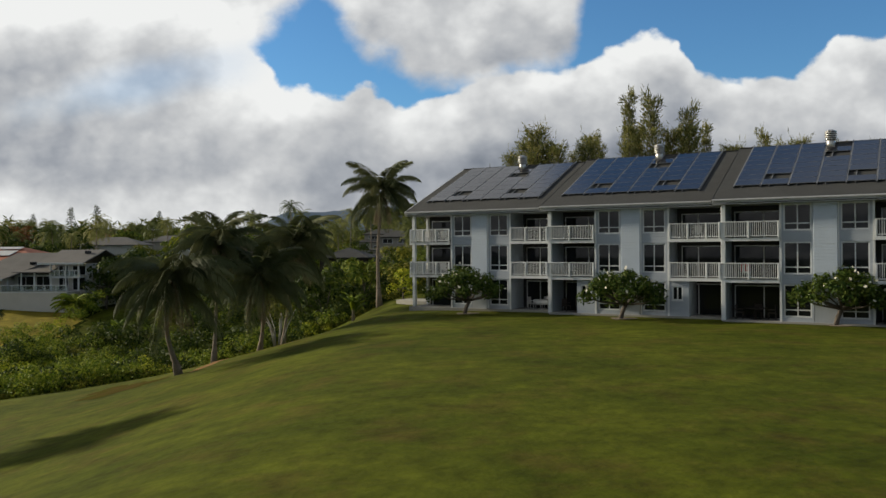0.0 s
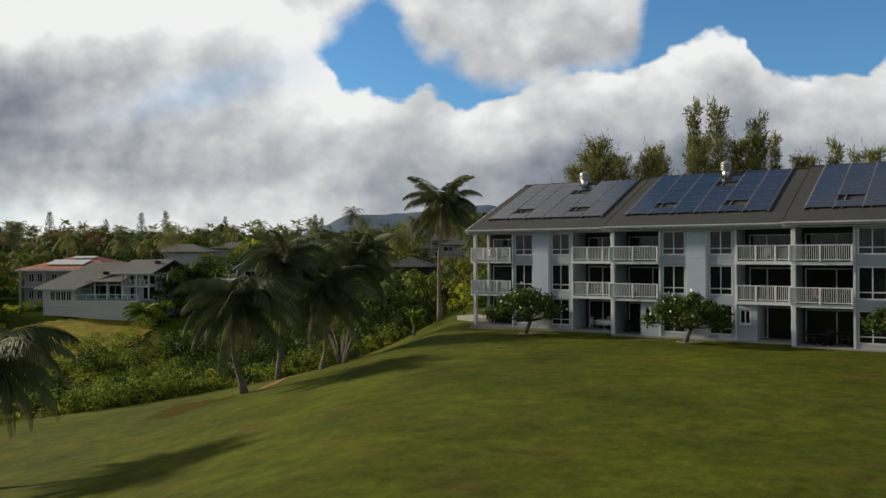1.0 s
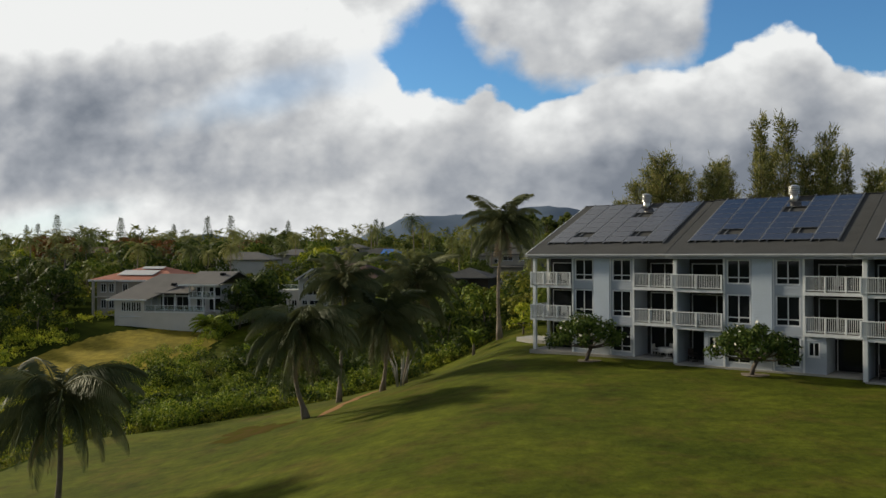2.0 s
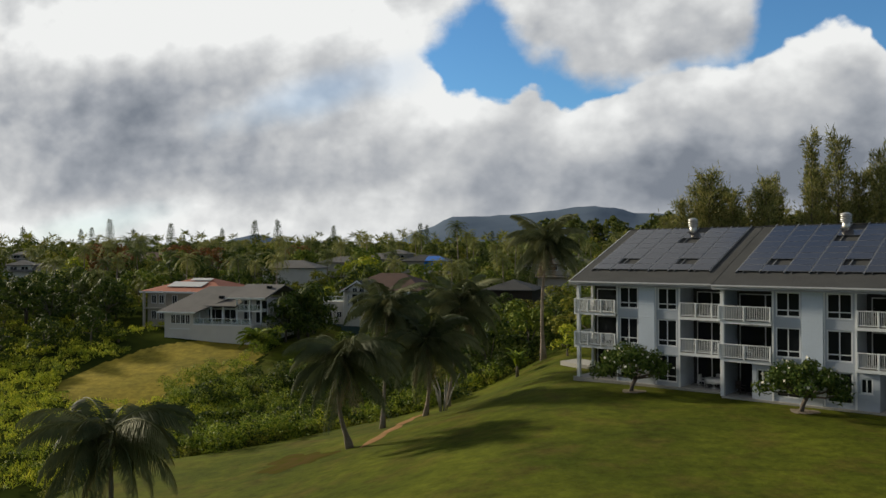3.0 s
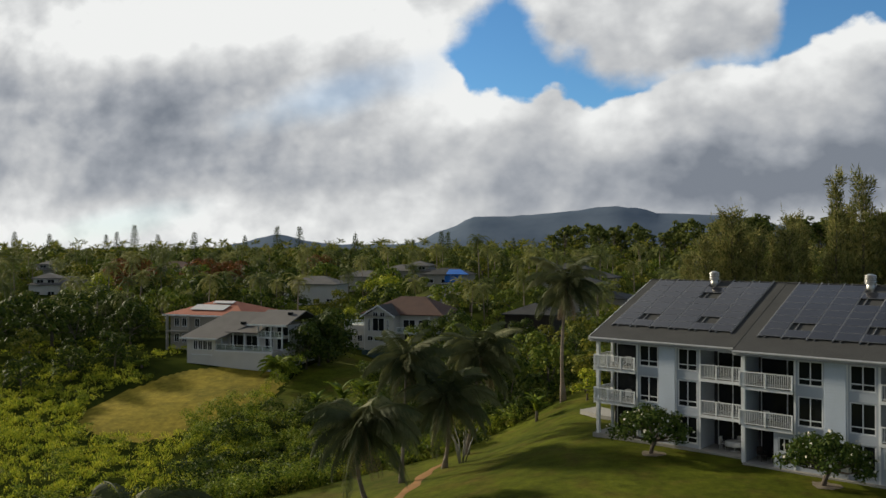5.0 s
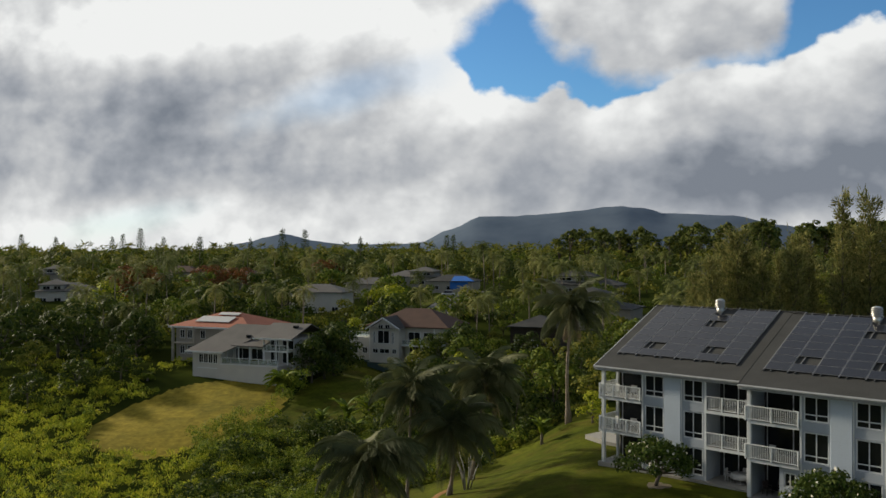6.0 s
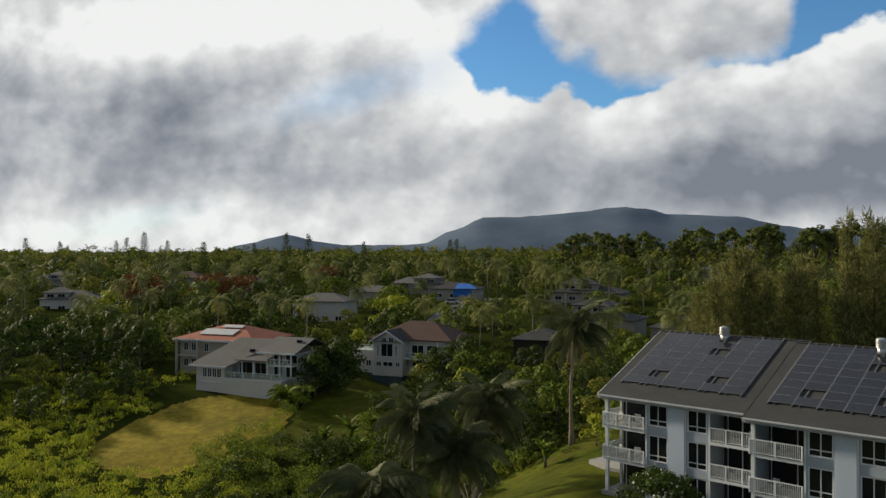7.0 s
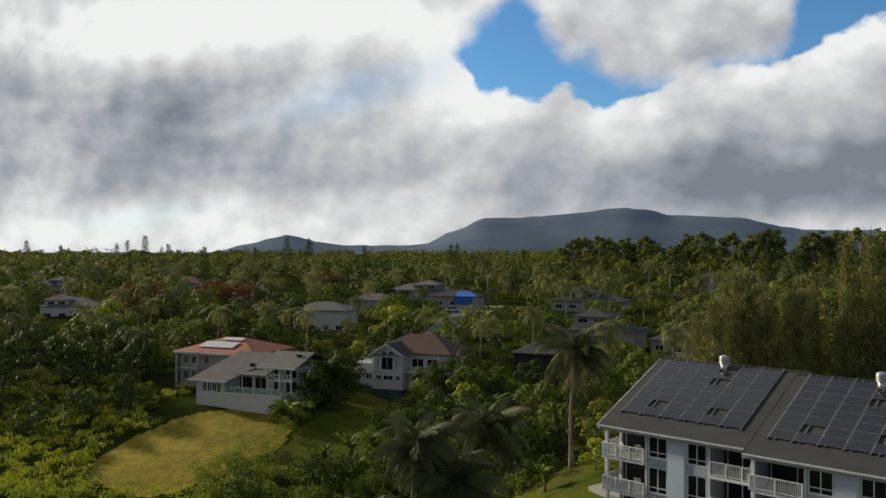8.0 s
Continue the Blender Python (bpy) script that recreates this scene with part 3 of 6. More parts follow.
def make_unit(k):
    ox, oy = UNIT * k, STEP * k
    root = building

    def P(name, bm, mat, label=""):
        bmesh.ops.translate(bm, verts=bm.verts, vec=(ox, oy, 0))
        return part(name, bm, mat, root, label)

    # window bay: wall with six openings, and its returns
    bm = bmesh.new()
    zs = list(WIN_Z)
    wall_with_windows(bm, 3.45, 5.42, 0.15, 0.40, [(BAYS[0][0], BAYS[0][1], zs)], 0.0, SOFFIT)
    wall_with_windows(bm, 6.78, 8.80, 0.15, 0.40, [(BAYS[1][0], BAYS[1][1], zs)], 0.0, SOFFIT)
    P("bay_wall", bm, "wall")
    P("bay_return", boxes([(3.45, 0.40, 0, 3.62, 2.6, SOFFIT)]), "wall")
    P("bay_return", boxes([(8.63, 0.40, 0, 8.80, 2.6, SOFFIT)]), "wall")
    P("chase_panel", boxes([(5.42, 0.02, 2.3, 6.78, 0.45, SOFFIT)], 0.015), "wall_panel", "pale blue-grey lapped siding panel")
    P("chase_base", boxes([(5.46, 0.08, 0.0, 6.74, 0.45, 2.3)]), "batten", "white board-and-batten panel")
    P("downpipe", boxes([(6.80, 0.05, 0.1, 6.88, 0.145, SOFFIT)], 0.01), "white")
    P("corner_trim", boxes([(8.70, 0.10, 0.0, 8.83, 0.146, SOFFIT)]), "white")
    P("corner_trim", boxes([(3.42, 0.10, 0.0, 3.55, 0.146, SOFFIT)]), "white")
    for a, b in BAYS:
        for c, d in WIN_Z:
            add_window(root, a + ox, b + ox, c, d, 0.20 + oy)
            P("blind", boxes([(a + 0.1, 0.36, c + 0.55 + 0.5 * random.random(), a + 0.1 + 0.55 * random.random() + 0.3, 0.38, d - 0.1)]), "curtain")
    # balcony recesses; rear walls coloured dark for the shade inside
    for x0, x1, flip in ((0.0, 3.45, False), (8.80, UNIT, True)):
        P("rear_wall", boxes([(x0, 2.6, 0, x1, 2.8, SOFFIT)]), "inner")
        for i, z in enumerate(FLOORS):
            top = (FLOORS + (SOFFIT + 0.1,))[i + 1] - 0.16
            glazed_back(root, x0 + ox, x1 + ox, 2.58 + oy, z, top, flip)
            if i:
                P("balcony_slab", boxes([(x0 - 0.4 * (k == 0 and x0 == 0), -0.05, z - 0.16, x1, 2.6, z)]), "slab")
                P("slab_edge", boxes([(x0 - 0.42 * (k == 0 and x0 == 0), -0.09, z - 0.20, x1, -0.05, z + 0.02)]), "white")
                if x0 == 0:
                    add_railing(root, (ox - 0.35 if k == 0 else ox - 0.28, oy - 0.14), (ox + 3.45, oy - 0.14), z, 2 if k else 3)
                else:
                    add_railing(root, (ox + 8.83, oy - 0.02), (ox + UNIT - 0.1, oy - 0.02), z, 3)
    if k == 0:
        for z in FLOORS[1:]:
            add_railing(root, (-0.35, -0.1), (-0.35, 2.6), z, 1)
            P("slab_edge", boxes([(-0.42, -0.05, z - 0.20, -0.40, 2.6, z + 0.02)]), "white")
        P("column", boxes([(-0.30, 2.45, 0, -0.08, 2.67, SOFFIT)], 0.015), "white")
        P("end_wall", boxes([(-0.05, 2.8, 0, 0.15, 20.2, SOFFIT)]), "wall")
        bm = bmesh.new()
        quad = [(-0.05, 0.0, SOFFIT), (-0.05, 20.4, SOFFIT), (-0.05, RIDGE_Y, EAVE + 10.4 * SLOPE - 0.25)]
        vs = [bm.verts.new(p) for p in quad] + [bm.verts.new((p[0] + 0.2, p[1], p[2])) for p in quad]
        for f in ((0, 1, 2), (5, 4, 3), (0, 3, 4, 1), (1, 4, 5, 2), (2, 5, 3, 0)):
            bm.faces.new([vs[i] for i in f])
        P("gable", bm, "wall")
    else:
        P("party_wall", boxes([(-0.10, 0.15, 0, 0.06, 3.9, SOFFIT)]), "wall")
    if k == 1:                        # ground floor closed in beside the windows
        for x0, x1, a, b in ((2.05, 3.45, 2.35, 3.15), (8.80, 10.15, 9.0, 9.75)):
            bm = bmesh.new()
            wall_with_windows(bm, x0, x1, 0.12, 0.38, [(a, b, [(1.15, 2.15)])], 0.0, 2.5)
            P("infill_wall", bm, "wall")
            P("infill_return", boxes([(x0 if x0 < 5 else x1 - 0.15, 0.38, 0, x0 + 0.15 if x0 < 5 else x1, 2.6, 2.5)]), "wall")
            add_window(root, a + ox, b + ox, 1.15, 2.15, 0.16 + oy, 0)
    P("column", boxes([(-0.14, -0.12, 0.0, 0.14, 0.14, SOFFIT)], 0.02), "white")
    if k == 2:
        P("column", boxes([(UNIT - 0.1, -0.12, 0.0, UNIT + 0.15, 0.14, SOFFIT)], 0.02), "white")
        P("end_wall", boxes([(UNIT, 0.14, 0, UNIT + 0.2, 20.2, SOFFIT)]), "wall")
    P("rear_body", boxes([(0.15, 19.9, 0, UNIT, 20.2, SOFFIT)]), "wall")
    P("floor_slab", boxes([(-0.4 if k == 0 else 0, -0.25, -0.3, UNIT, 20.0, 0.05)]), "slab", "concrete ground slab")
    # roof: two slopes, soffit, fascia, gutter
    x0, x1 = (-0.62, UNIT + 0.02) if k < 2 else (-0.62, UNIT + 0.6)
    zr = EAVE + (RIDGE_Y + 0.45) * SLOPE
    bm = bmesh.new()
    quad_prism(bm, [(x0, -0.45, EAVE), (x1, -0.45, EAVE), (x1, RIDGE_Y, zr), (x0, RIDGE_Y, zr)], 0.14)
    quad_prism(bm, [(x0, RIDGE_Y + 0.003, zr), (x1, RIDGE_Y + 0.003, zr), (x1, 20.9, EAVE), (x0, 20.9, EAVE)], 0.14)
    roof = P("roof", bm, "shingle", "weathered grey asphalt shingle roof")
    part("ridge_cap", boxes([(x0 + ox, RIDGE_Y - 0.16 + oy, zr - 0.03, x1 + ox, RIDGE_Y + 0.16 + oy, zr + 0.05)], 0.03), "shingle", roof)
    part("fascia", boxes([(x0 + ox, -0.50 + oy, EAVE - 0.24, x1 + ox, -0.455 + oy, EAVE + 0.012)]), "soffit", roof)
    part("gutter", boxes([(x0 + ox, -0.60 + oy, EAVE - 0.12, x1 + ox, -0.503 + oy, EAVE - 0.02)], 0.02), "soffit", roof)
    part("soffit_board", boxes([(x0 + 0.03 + ox, -0.45 + oy, SOFFIT + 0.005, x1 - 0.03 + ox, 2.8 + oy, SOFFIT + 0.06)]), "soffit", roof)
    for s in (1, -1):                 # barge boards on the left end
        bm = bmesh.new()
        ya, yb = (-0.45, RIDGE_Y) if s > 0 else (RIDGE_Y, 20.9)
        za, zb = (EAVE, zr) if s > 0 else (zr, EAVE)
        quad_prism(bm, [(x0 - 0.05, ya, za + 0.02), (x0 - 0.004, ya, za + 0.02), (x0 - 0.004, yb, zb + 0.02), (x0 - 0.05, yb, zb + 0.02)], 0.26)
        bmesh.ops.translate(bm, verts=bm.verts, vec=(ox, oy, 0))
        part("barge_board", bm, "white" if k == 0 else "shingle", roof)


for k in range(3):
    make_unit(k)


def on_roof(k, x, y, lift=0.0):
    return Vector((UNIT * k + x, STEP * k + y, EAVE + (y + 0.45) * SLOPE + lift))


def solar_array(k):
    """Six columns of panels with gaps for the roof vents, on rails."""
    cols, rows, x0, y0 = 6, 8, 0.40, 1.55
    pw, ph = 1.70, 1.025 * math.sqrt(1 + SLOPE ** 2)
    holes = {(1, 1), (4, 1), (3, 5), (3, 7)}
    arr = tagged(empty("solar_array", B_POSE @ Matrix.Translation(on_roof(k, x0, y0, 0.16)) @ Matrix.Rotation(math.atan(SLOPE), 4, "X")),
                 "dark blue solar panels on aluminium rails above grey shingles", "solar panels", "roof solar arrays")
    w, h = pw - 0.085, ph - 0.03
    bm = bmesh.new()
    box(bm, -w / 2, -h / 2, -0.04, w / 2, h / 2, 0.0, mi=1)
    box(bm, -w / 2 + 0.022, -h / 2 + 0.022, 0.001, w / 2 - 0.022, h / 2 - 0.022, 0.006, mi=0)
    first = None
    for c in range(cols):
        for r in range(rows):
            if (c, r) in holes:
                continue
            m = Matrix.Translation((pw * (c + 0.5), ph * (r + 0.5), 0))
            if first is None:
                first = part("solar_panel", bm, ("cells", "rail"), arr, m=m)
            else:
                shared("solar_panel", first.data, arr, m)
    for c in range(cols + 1):
        part("mount_rail", boxes([(pw * c - 0.035, -0.15, -0.13, pw * c + 0.035, ph * rows + 0.45, -0.02)]), "rail", arr)
    for c in range(cols):
        part("mount_rail", boxes([(pw * (c + 0.3) - 0.025, -0.15, -0.13, pw * (c + 0.3) + 0.025, ph * rows + 0.45, -0.045)]), "rail", arr)


def roof_vent(k, x, y, r=0.40, h=1.1):
    """Galvanised stack with a louvred rain cap."""
    p = on_roof(k, x, y)
    ob = tagged(empty("roof_vent", B_POSE @ Matrix.Translation(p)), "galvanised steel exhaust stack with a louvred cap", "roof vent", "roof vents")
    bm = bmesh.new()
    tube(bm, [(0, 0, -0.3), (0, 0, h * 0.55)], [r * 0.72] * 2, 16)
    part("flue", bm, "steel", ob)
    bm = bmesh.new()
    for i in range(4):
        z = h * (0.42 + 0.13 * i)
        tube(bm, [(0, 0, z), (0, 0, z + 0.05), (0, 0, z + 0.11)], [r * 1.05, r * 1.05, r * 0.8], 16)
    part("louvre", bm, "steel", ob)
    bm = bmesh.new()
    tube(bm, [(0, 0, h * 0.92), (0, 0, h * 0.97), (0, 0, h * 1.08)], [r, r, r * 0.35], 16)
    part("cap", bm, "steel", ob)


for k in range(3):
    solar_array(k)
    roof_vent(k, 5.75, 9.45)


# pale paving round the end of the block
bm = bmesh.new()
quad_prism(bm, [(-6.6, 7.4, 0.045), (-4.0, 6.4, 0.045), (-0.3, 6.0, 0.045), (-0.3, 8.6, 0.045), (-3.6, 9.2, 0.045), (-6.2, 10.0, 0.045)], 0.4)
tagged(part("pavement", bm, "slab", m=B_POSE), "pale concrete walk round the end of the block", "pavement", kind="structure")


# ---- balcony furniture ----
def local(k, x, y, z, turn=0):
    return B_POSE @ Matrix.Translation((UNIT * k + x, STEP * k + y, z)) @ Matrix.Rotation(radians(turn), 4, "Z")


def patio_chair(m, mat, label):
    ob = tagged(empty("patio_chair", m), label, "chair", "balcony chairs")
    part("seat", boxes([(-0.25, -0.25, 0.40, 0.25, 0.25, 0.46)], 0.02), mat, ob)
    part("backrest", boxes([(-0.25, 0.20, 0.461, 0.25, 0.26, 0.95)], 0.02), mat, ob)
    for x in (-0.22, 0.22):
        for y in (-0.22, 0.22):
            part("leg", boxes([(x - 0.02, y - 0.02, 0, x + 0.02, y + 0.02, 0.40)]), mat, ob)
        part("armrest", boxes([(x - 0.03, -0.24, 0.62, x + 0.03, 0.20, 0.66)], 0.01), mat, ob)
    return ob


def patio_table(m, r, mat, label, cloth=None):
    ob = tagged(empty("patio_table", m), label, "table", "balcony tables")
    bm = bmesh.new()
    tube(bm, [(0, 0, 0.70), (0, 0, 0.74)], [r, r], 24)
    part("tabletop", bm, mat, ob)
    bm = bmesh.new()
    tube(bm, [(0, 0, 0), (0, 0, 0.03), (0, 0, 0.05), (0, 0, 0.70)], [r * 0.5, r * 0.5, 0.05, 0.05], 16)
    part("pedestal", bm, mat, ob)
    if cloth:
        bm = bmesh.new()
        tube(bm, [(0, 0, 0.38), (0, 0, 0.744), (0, 0, 0.75)], [r * 1.04, r * 1.03, r * 0.9], 28)
        for v in bm.verts:
            a = math.atan2(v.co.y, v.co.x)
            if v.co.z < 0.5:
                v.co.x *= 1 + 0.05 * math.sin(a * 9)
                v.co.y *= 1 + 0.05 * math.sin(a * 9)
        tagged(part("tablecloth", bm, cloth, m=m), "white cloth hanging over a round table", "tablecloth")
    return ob


DARK, PALE = "dark wicker armchair on the ground-floor terrace", "white plastic armchair on a balcony"
patio_table(local(0, 11.0, 1.2, 0.06), 0.65, "plastic", "round patio table under a white cloth", "plastic")
for x, y, t in ((10.1, 1.3, 90), (11.9, 1.1, -90), (11.0, 2.0, 0)):
    patio_chair(local(0, x, y, 0.06, t), "plastic", "white plastic armchair at the covered table")
patio_table(local(2, 1.8, 1.2, 0.06), 0.7, "dark_wood", "dark round patio table in the shade")
for x, y, t in ((0.8, 1.2, 90), (2.8, 1.3, -90), (1.8, 2.1, 0)):
    patio_chair(local(2, x, y, 0.06, t), "dark_wood", DARK)
for x, y, t in ((0.8, 1.2, 60), (1.6, 1.7, 20)):
    patio_chair(local(1, x, y, 0.06, t), "dark_wood", DARK)
for k, x, y, f, t in ((0, 0.6, 1.5, 1, 150), (0, 1.9, 1.6, 1, 200), (0, 0.7, 1.4, 2, 160), (0, 2.0, 1.6, 2, 190), (0, 11.6, 1.4, 2, 180), (1, 1.2, 1.4, 1, 170), (2, 1.2, 1.3, 1, 190), (1, 10.6, 1.4, 2, 180)):
    patio_chair(local(k, x, y, FLOORS[f], t), "plastic", PALE)
towel = part("towel", boxes([(-0.3, -0.02, 0, 0.3, 0.02, 0.55)], 0.015), "red_cloth", m=local(2, 1.2, 1.05, FLOORS[1] + 0.5))
tagged(towel, "red towel hung over a balcony chair", "towel")


# ---- houses ----
def hip_roof(bm, x0, y0, x1, y1, z, rise, over=0.6, thick=0.18, gable=False):
    """Hipped (or gabled) roof over a rectangle, ridge along its longer side (gabled: along x)."""
    x0, y0, x1, y1 = x0 - over, y0 - over, x1 + over, y1 + over
    w, d = x1 - x0, y1 - y0
    c = [(x0, y0, z), (x1, y0, z), (x1, y1, z), (x0, y1, z)]
    if gable:
        r = [(x0, (y0 + y1) / 2, z + rise), (x1, (y0 + y1) / 2, z + rise)]
    elif w >= d:
        r = [(x0 + d / 2, (y0 + y1) / 2, z + rise), (x1 - d / 2, (y0 + y1) / 2, z + rise)]
    else:
        r = [((x0 + x1) / 2, y0 + w / 2, z + rise), ((x0 + x1) / 2, y1 - w / 2, z + rise)]
    v = [bm.verts.new(p) for p in c + r] + [bm.verts.new((p[0], p[1], p[2] - thick)) for p in c]
    if gable or w >= d:
        top = ((0, 1, 5, 4), (2, 3, 4, 5), (3, 0, 4), (1, 2, 5))
    else:
        top = ((0, 1, 4), (1, 2, 5, 4), (2, 3, 5), (3, 0, 4, 5))
    for f in top + ((9, 8, 7, 6), (0, 6, 7, 1), (1, 7, 8, 2), (2, 8, 9, 3), (3, 9, 6, 0)):
        bm.faces.new([v[i] for i in f])


def simple_window(parent, x, z, w, h, y, front=True):
    """Window on a face y = const (front) or x = const (side: x and y swap)."""
    def B(a0, b0, c0, a1, b1, c1):
        return (a0, b0, c0, a1, b1, c1) if front else (b0, a0, c0, b1, a1, c1)
    s = -1 if front else 1
    lo, hi = sorted((y, y + s * 0.06))
    f = 0.09
    win = part("window", boxes([B(x, lo, z, x + w, hi, z + f), B(x, lo, z + h - f, x + w, hi, z + h), B(x, lo, z + f, x + f, hi, z + h - f), B(x + w - f, lo, z + f, x + w, hi, z + h - f),
                                B(x + w / 2 - 0.04, lo, z + f, x + w / 2 + 0.04, hi, z + h - f)]), "white", parent)
    lo, hi = sorted((y + s * 0.004, y + s * 0.03))
    for a in (x + f, x + w / 2 + 0.04):
        part("pane", boxes([B(a, lo, z + f, a + w / 2 - f - 0.04, hi, z + h - f)]), "glass", win)


def house(m, w, d, h, rise, roof_mat, wall_mat, label, upper=None, windows=3, name="house", gable=False):
    """A detached house with a pitched roof, an optional upper storey and windows along its front."""
    ob = tagged(empty(name, m), label, "house", "houses among the trees")
    part("wall", boxes([(0, 0, -2.5, w, d, h)]), wall_mat, ob)
    bm = bmesh.new()
    hip_roof(bm, 0, 0, w, d, h + 0.1, rise, gable=gable)
    part("roof", bm, roof_mat, ob)
    for i in range(windows):
        simple_window(ob, w * (i + 0.25) / windows, 0.9, w / windows * 0.5, min(1.3, h - 1.3), 0)
    if upper:
        a, b, c, e, uh, ur = upper
        part("upper_wall", boxes([(a, c, h + 0.11, b, e, h + uh)]), wall_mat, ob)
        bm = bmesh.new()
        hip_roof(bm, a, c, b, e, h + uh + 0.01, ur)
        part("upper_roof", bm, roof_mat, ob)
        for i in range(2):
            simple_window(ob, a + (b - a) * (0.12 + 0.45 * i), h + uh - 1.5, (b - a) * 0.3, 1.1, c)
    return ob


def white_rail(parent, x0, x1, y, z, h=1.0, n=6):
    part("deck_rail", boxes([(x0, y - 0.04, z + h - 0.08, x1, y + 0.04, z + h)] + [(x0 + (x1 - x0) * i / n - 0.04, y - 0.035, z, x0 + (x1 - x0) * i / n + 0.04, y + 0.035, z + h - 0.081) for i in range(n + 1)]), "white", parent)
    part("rail_glass", boxes([(x0 + 0.05, y - 0.01, z + 0.1, x1 - 0.05, y + 0.01, z + h - 0.1)]), "glass_clear", parent)


def pale_house():
    ob = tagged(empty("pale_house", pose(-72.4, 124.4, -3.7, 0, 0, -8)), "white stucco hillside house with a grey shingle roof and glazed deck", "house")
    part("left_wing", boxes([(0, 0, -1.5, 5.6, 11, 4.5)]), "stucco_white", ob)
    part("wall_cap", boxes([(5.6, -0.08, 2.45, 16.6, 0.1, 2.62)]), "white", ob)
    part("retaining_wall", boxes([(5.6, 0, -1.5, 16.5, 3.4, 2.6)]), "stucco_white", ob)
    part("deck_wall", boxes([(5.6, 3.4, -1, 12.4, 11, 5.6)]), "stucco_white", ob)
    part("tall_block", boxes([(12.4, 3.4, -1.5, 17.4, 12, 6.7)]), "stucco_white", ob)
    # the roofs: a long slope over the left wing, a stepped lean-to, a gable over the tall block
    def slope(name, poly, mat="shingle_light"):
        bm = bmesh.new()
        quad_prism(bm, poly, 0.18)
        return part(name, bm, mat, ob)
    slope("roof", [(-1.0, -0.8, 4.55), (6.6, -0.8, 4.55), (10.5, 7.8, 8.45), (3.2, 7.8, 8.45)])
    slope("roof", [(6.6, -0.8, 4.56), (6.61, -0.79, 4.57), (12.4, 7.8, 8.44), (10.5, 7.8, 8.44)])
    slope("roof", [(-1.0, 15.0, 4.55), (-1.0, -0.8, 4.56), (3.2, 7.8, 8.44), (3.2, 8.5, 8.44)])
    slope("lean_to_roof", [(6.7, 1.2, 5.55), (12.9, 1.2, 5.55), (12.9, 5.2, 6.75), (8.6, 5.2, 6.75)])
    slope("tall_roof", [(10.8, 1.5, 6.9), (18.2, 1.5, 6.9), (18.2, 7.8, 8.9), (10.8, 7.8, 8.9)])
    slope("tall_roof", [(10.8, 7.803, 8.9), (18.2, 7.803, 8.9), (18.2, 13.5, 6.9), (10.8, 13.5, 6.9)])
    slope("rear_roof", [(3.2, 7.82, 8.43), (10.8, 7.82, 8.43), (10.8, 14.5, 5.4), (3.2, 14.5, 5.4)])
    part("roof_edge", boxes([(10.8, 1.42, 6.66, 18.2, 1.497, 6.93)]), "white", ob)
    part("roof_edge", boxes([(-1.0, -0.88, 4.32, 6.6, -0.805, 4.58)]), "white", ob)
    for x, y, z in ((8.0, 3.6, 6.6), (15.9, 5.6, 8.25)):
        part("skylight", boxes([(x, y, z, x + 0.8, y + 0.7, z + 0.45)], 0.08), "glass", ob)
    for x in (1.3, 2.25, 3.2, 4.15):
        simple_window(ob, x, 2.55, 0.9, 1.55, 0)
    part("sill", boxes([(1.0, -0.15, 1.7, 5.0, -0.004, 1.82)]), "white", ob)
    for x, w in ((6.2, 2.7), (9.3, 2.3)):
        simple_window(ob, x, 2.7, w, 2.2, 3.4)
    simple_window(ob, 6.2, 5.0, 5.6, 0.5, 3.4)
    for x, w in ((13.0, 1.6), (15.3, 2.2)):
        simple_window(ob, x, 2.7, w, 2.1, 3.4)
        simple_window(ob, x, 5.0, w, 1.5, 3.4)
    simple_window(ob, 5.2, 4.6, 1.3, 1.1, 17.4, False)
    part("balcony", boxes([(12.4, 1.9, 4.62, 17.3, 3.4, 4.8)]), "white", ob)
    for x in (12.6, 15.0, 17.1):
        part("column", boxes([(x - 0.1, 1.95, 2.62, x + 0.1, 2.15, 6.66)]), "white", ob)
    for x in (5.75, 8.0, 10.2):
        part("column", boxes([(x - 0.09, 1.5, 2.62, x + 0.09, 1.68, 5.4)]), "white", ob)
    white_rail(ob, 5.7, 16.4, 0.2, 2.62)
    white_rail(ob, 12.4, 17.3, 1.98, 4.8)


def clear_glass():
    m = bpy.data.materials.new("clear_glass")
    m.use_nodes = True
    b = m.node_tree.nodes["Principled BSDF"]
    b.inputs["Base Color"].default_value, b.inputs["Roughness"].default_value = (0.75, 0.85, 0.85, 1), 0.05
    b.inputs["Transmission Weight"].default_value = 0.9
    return m


M["glass_clear"] = clear_glass()


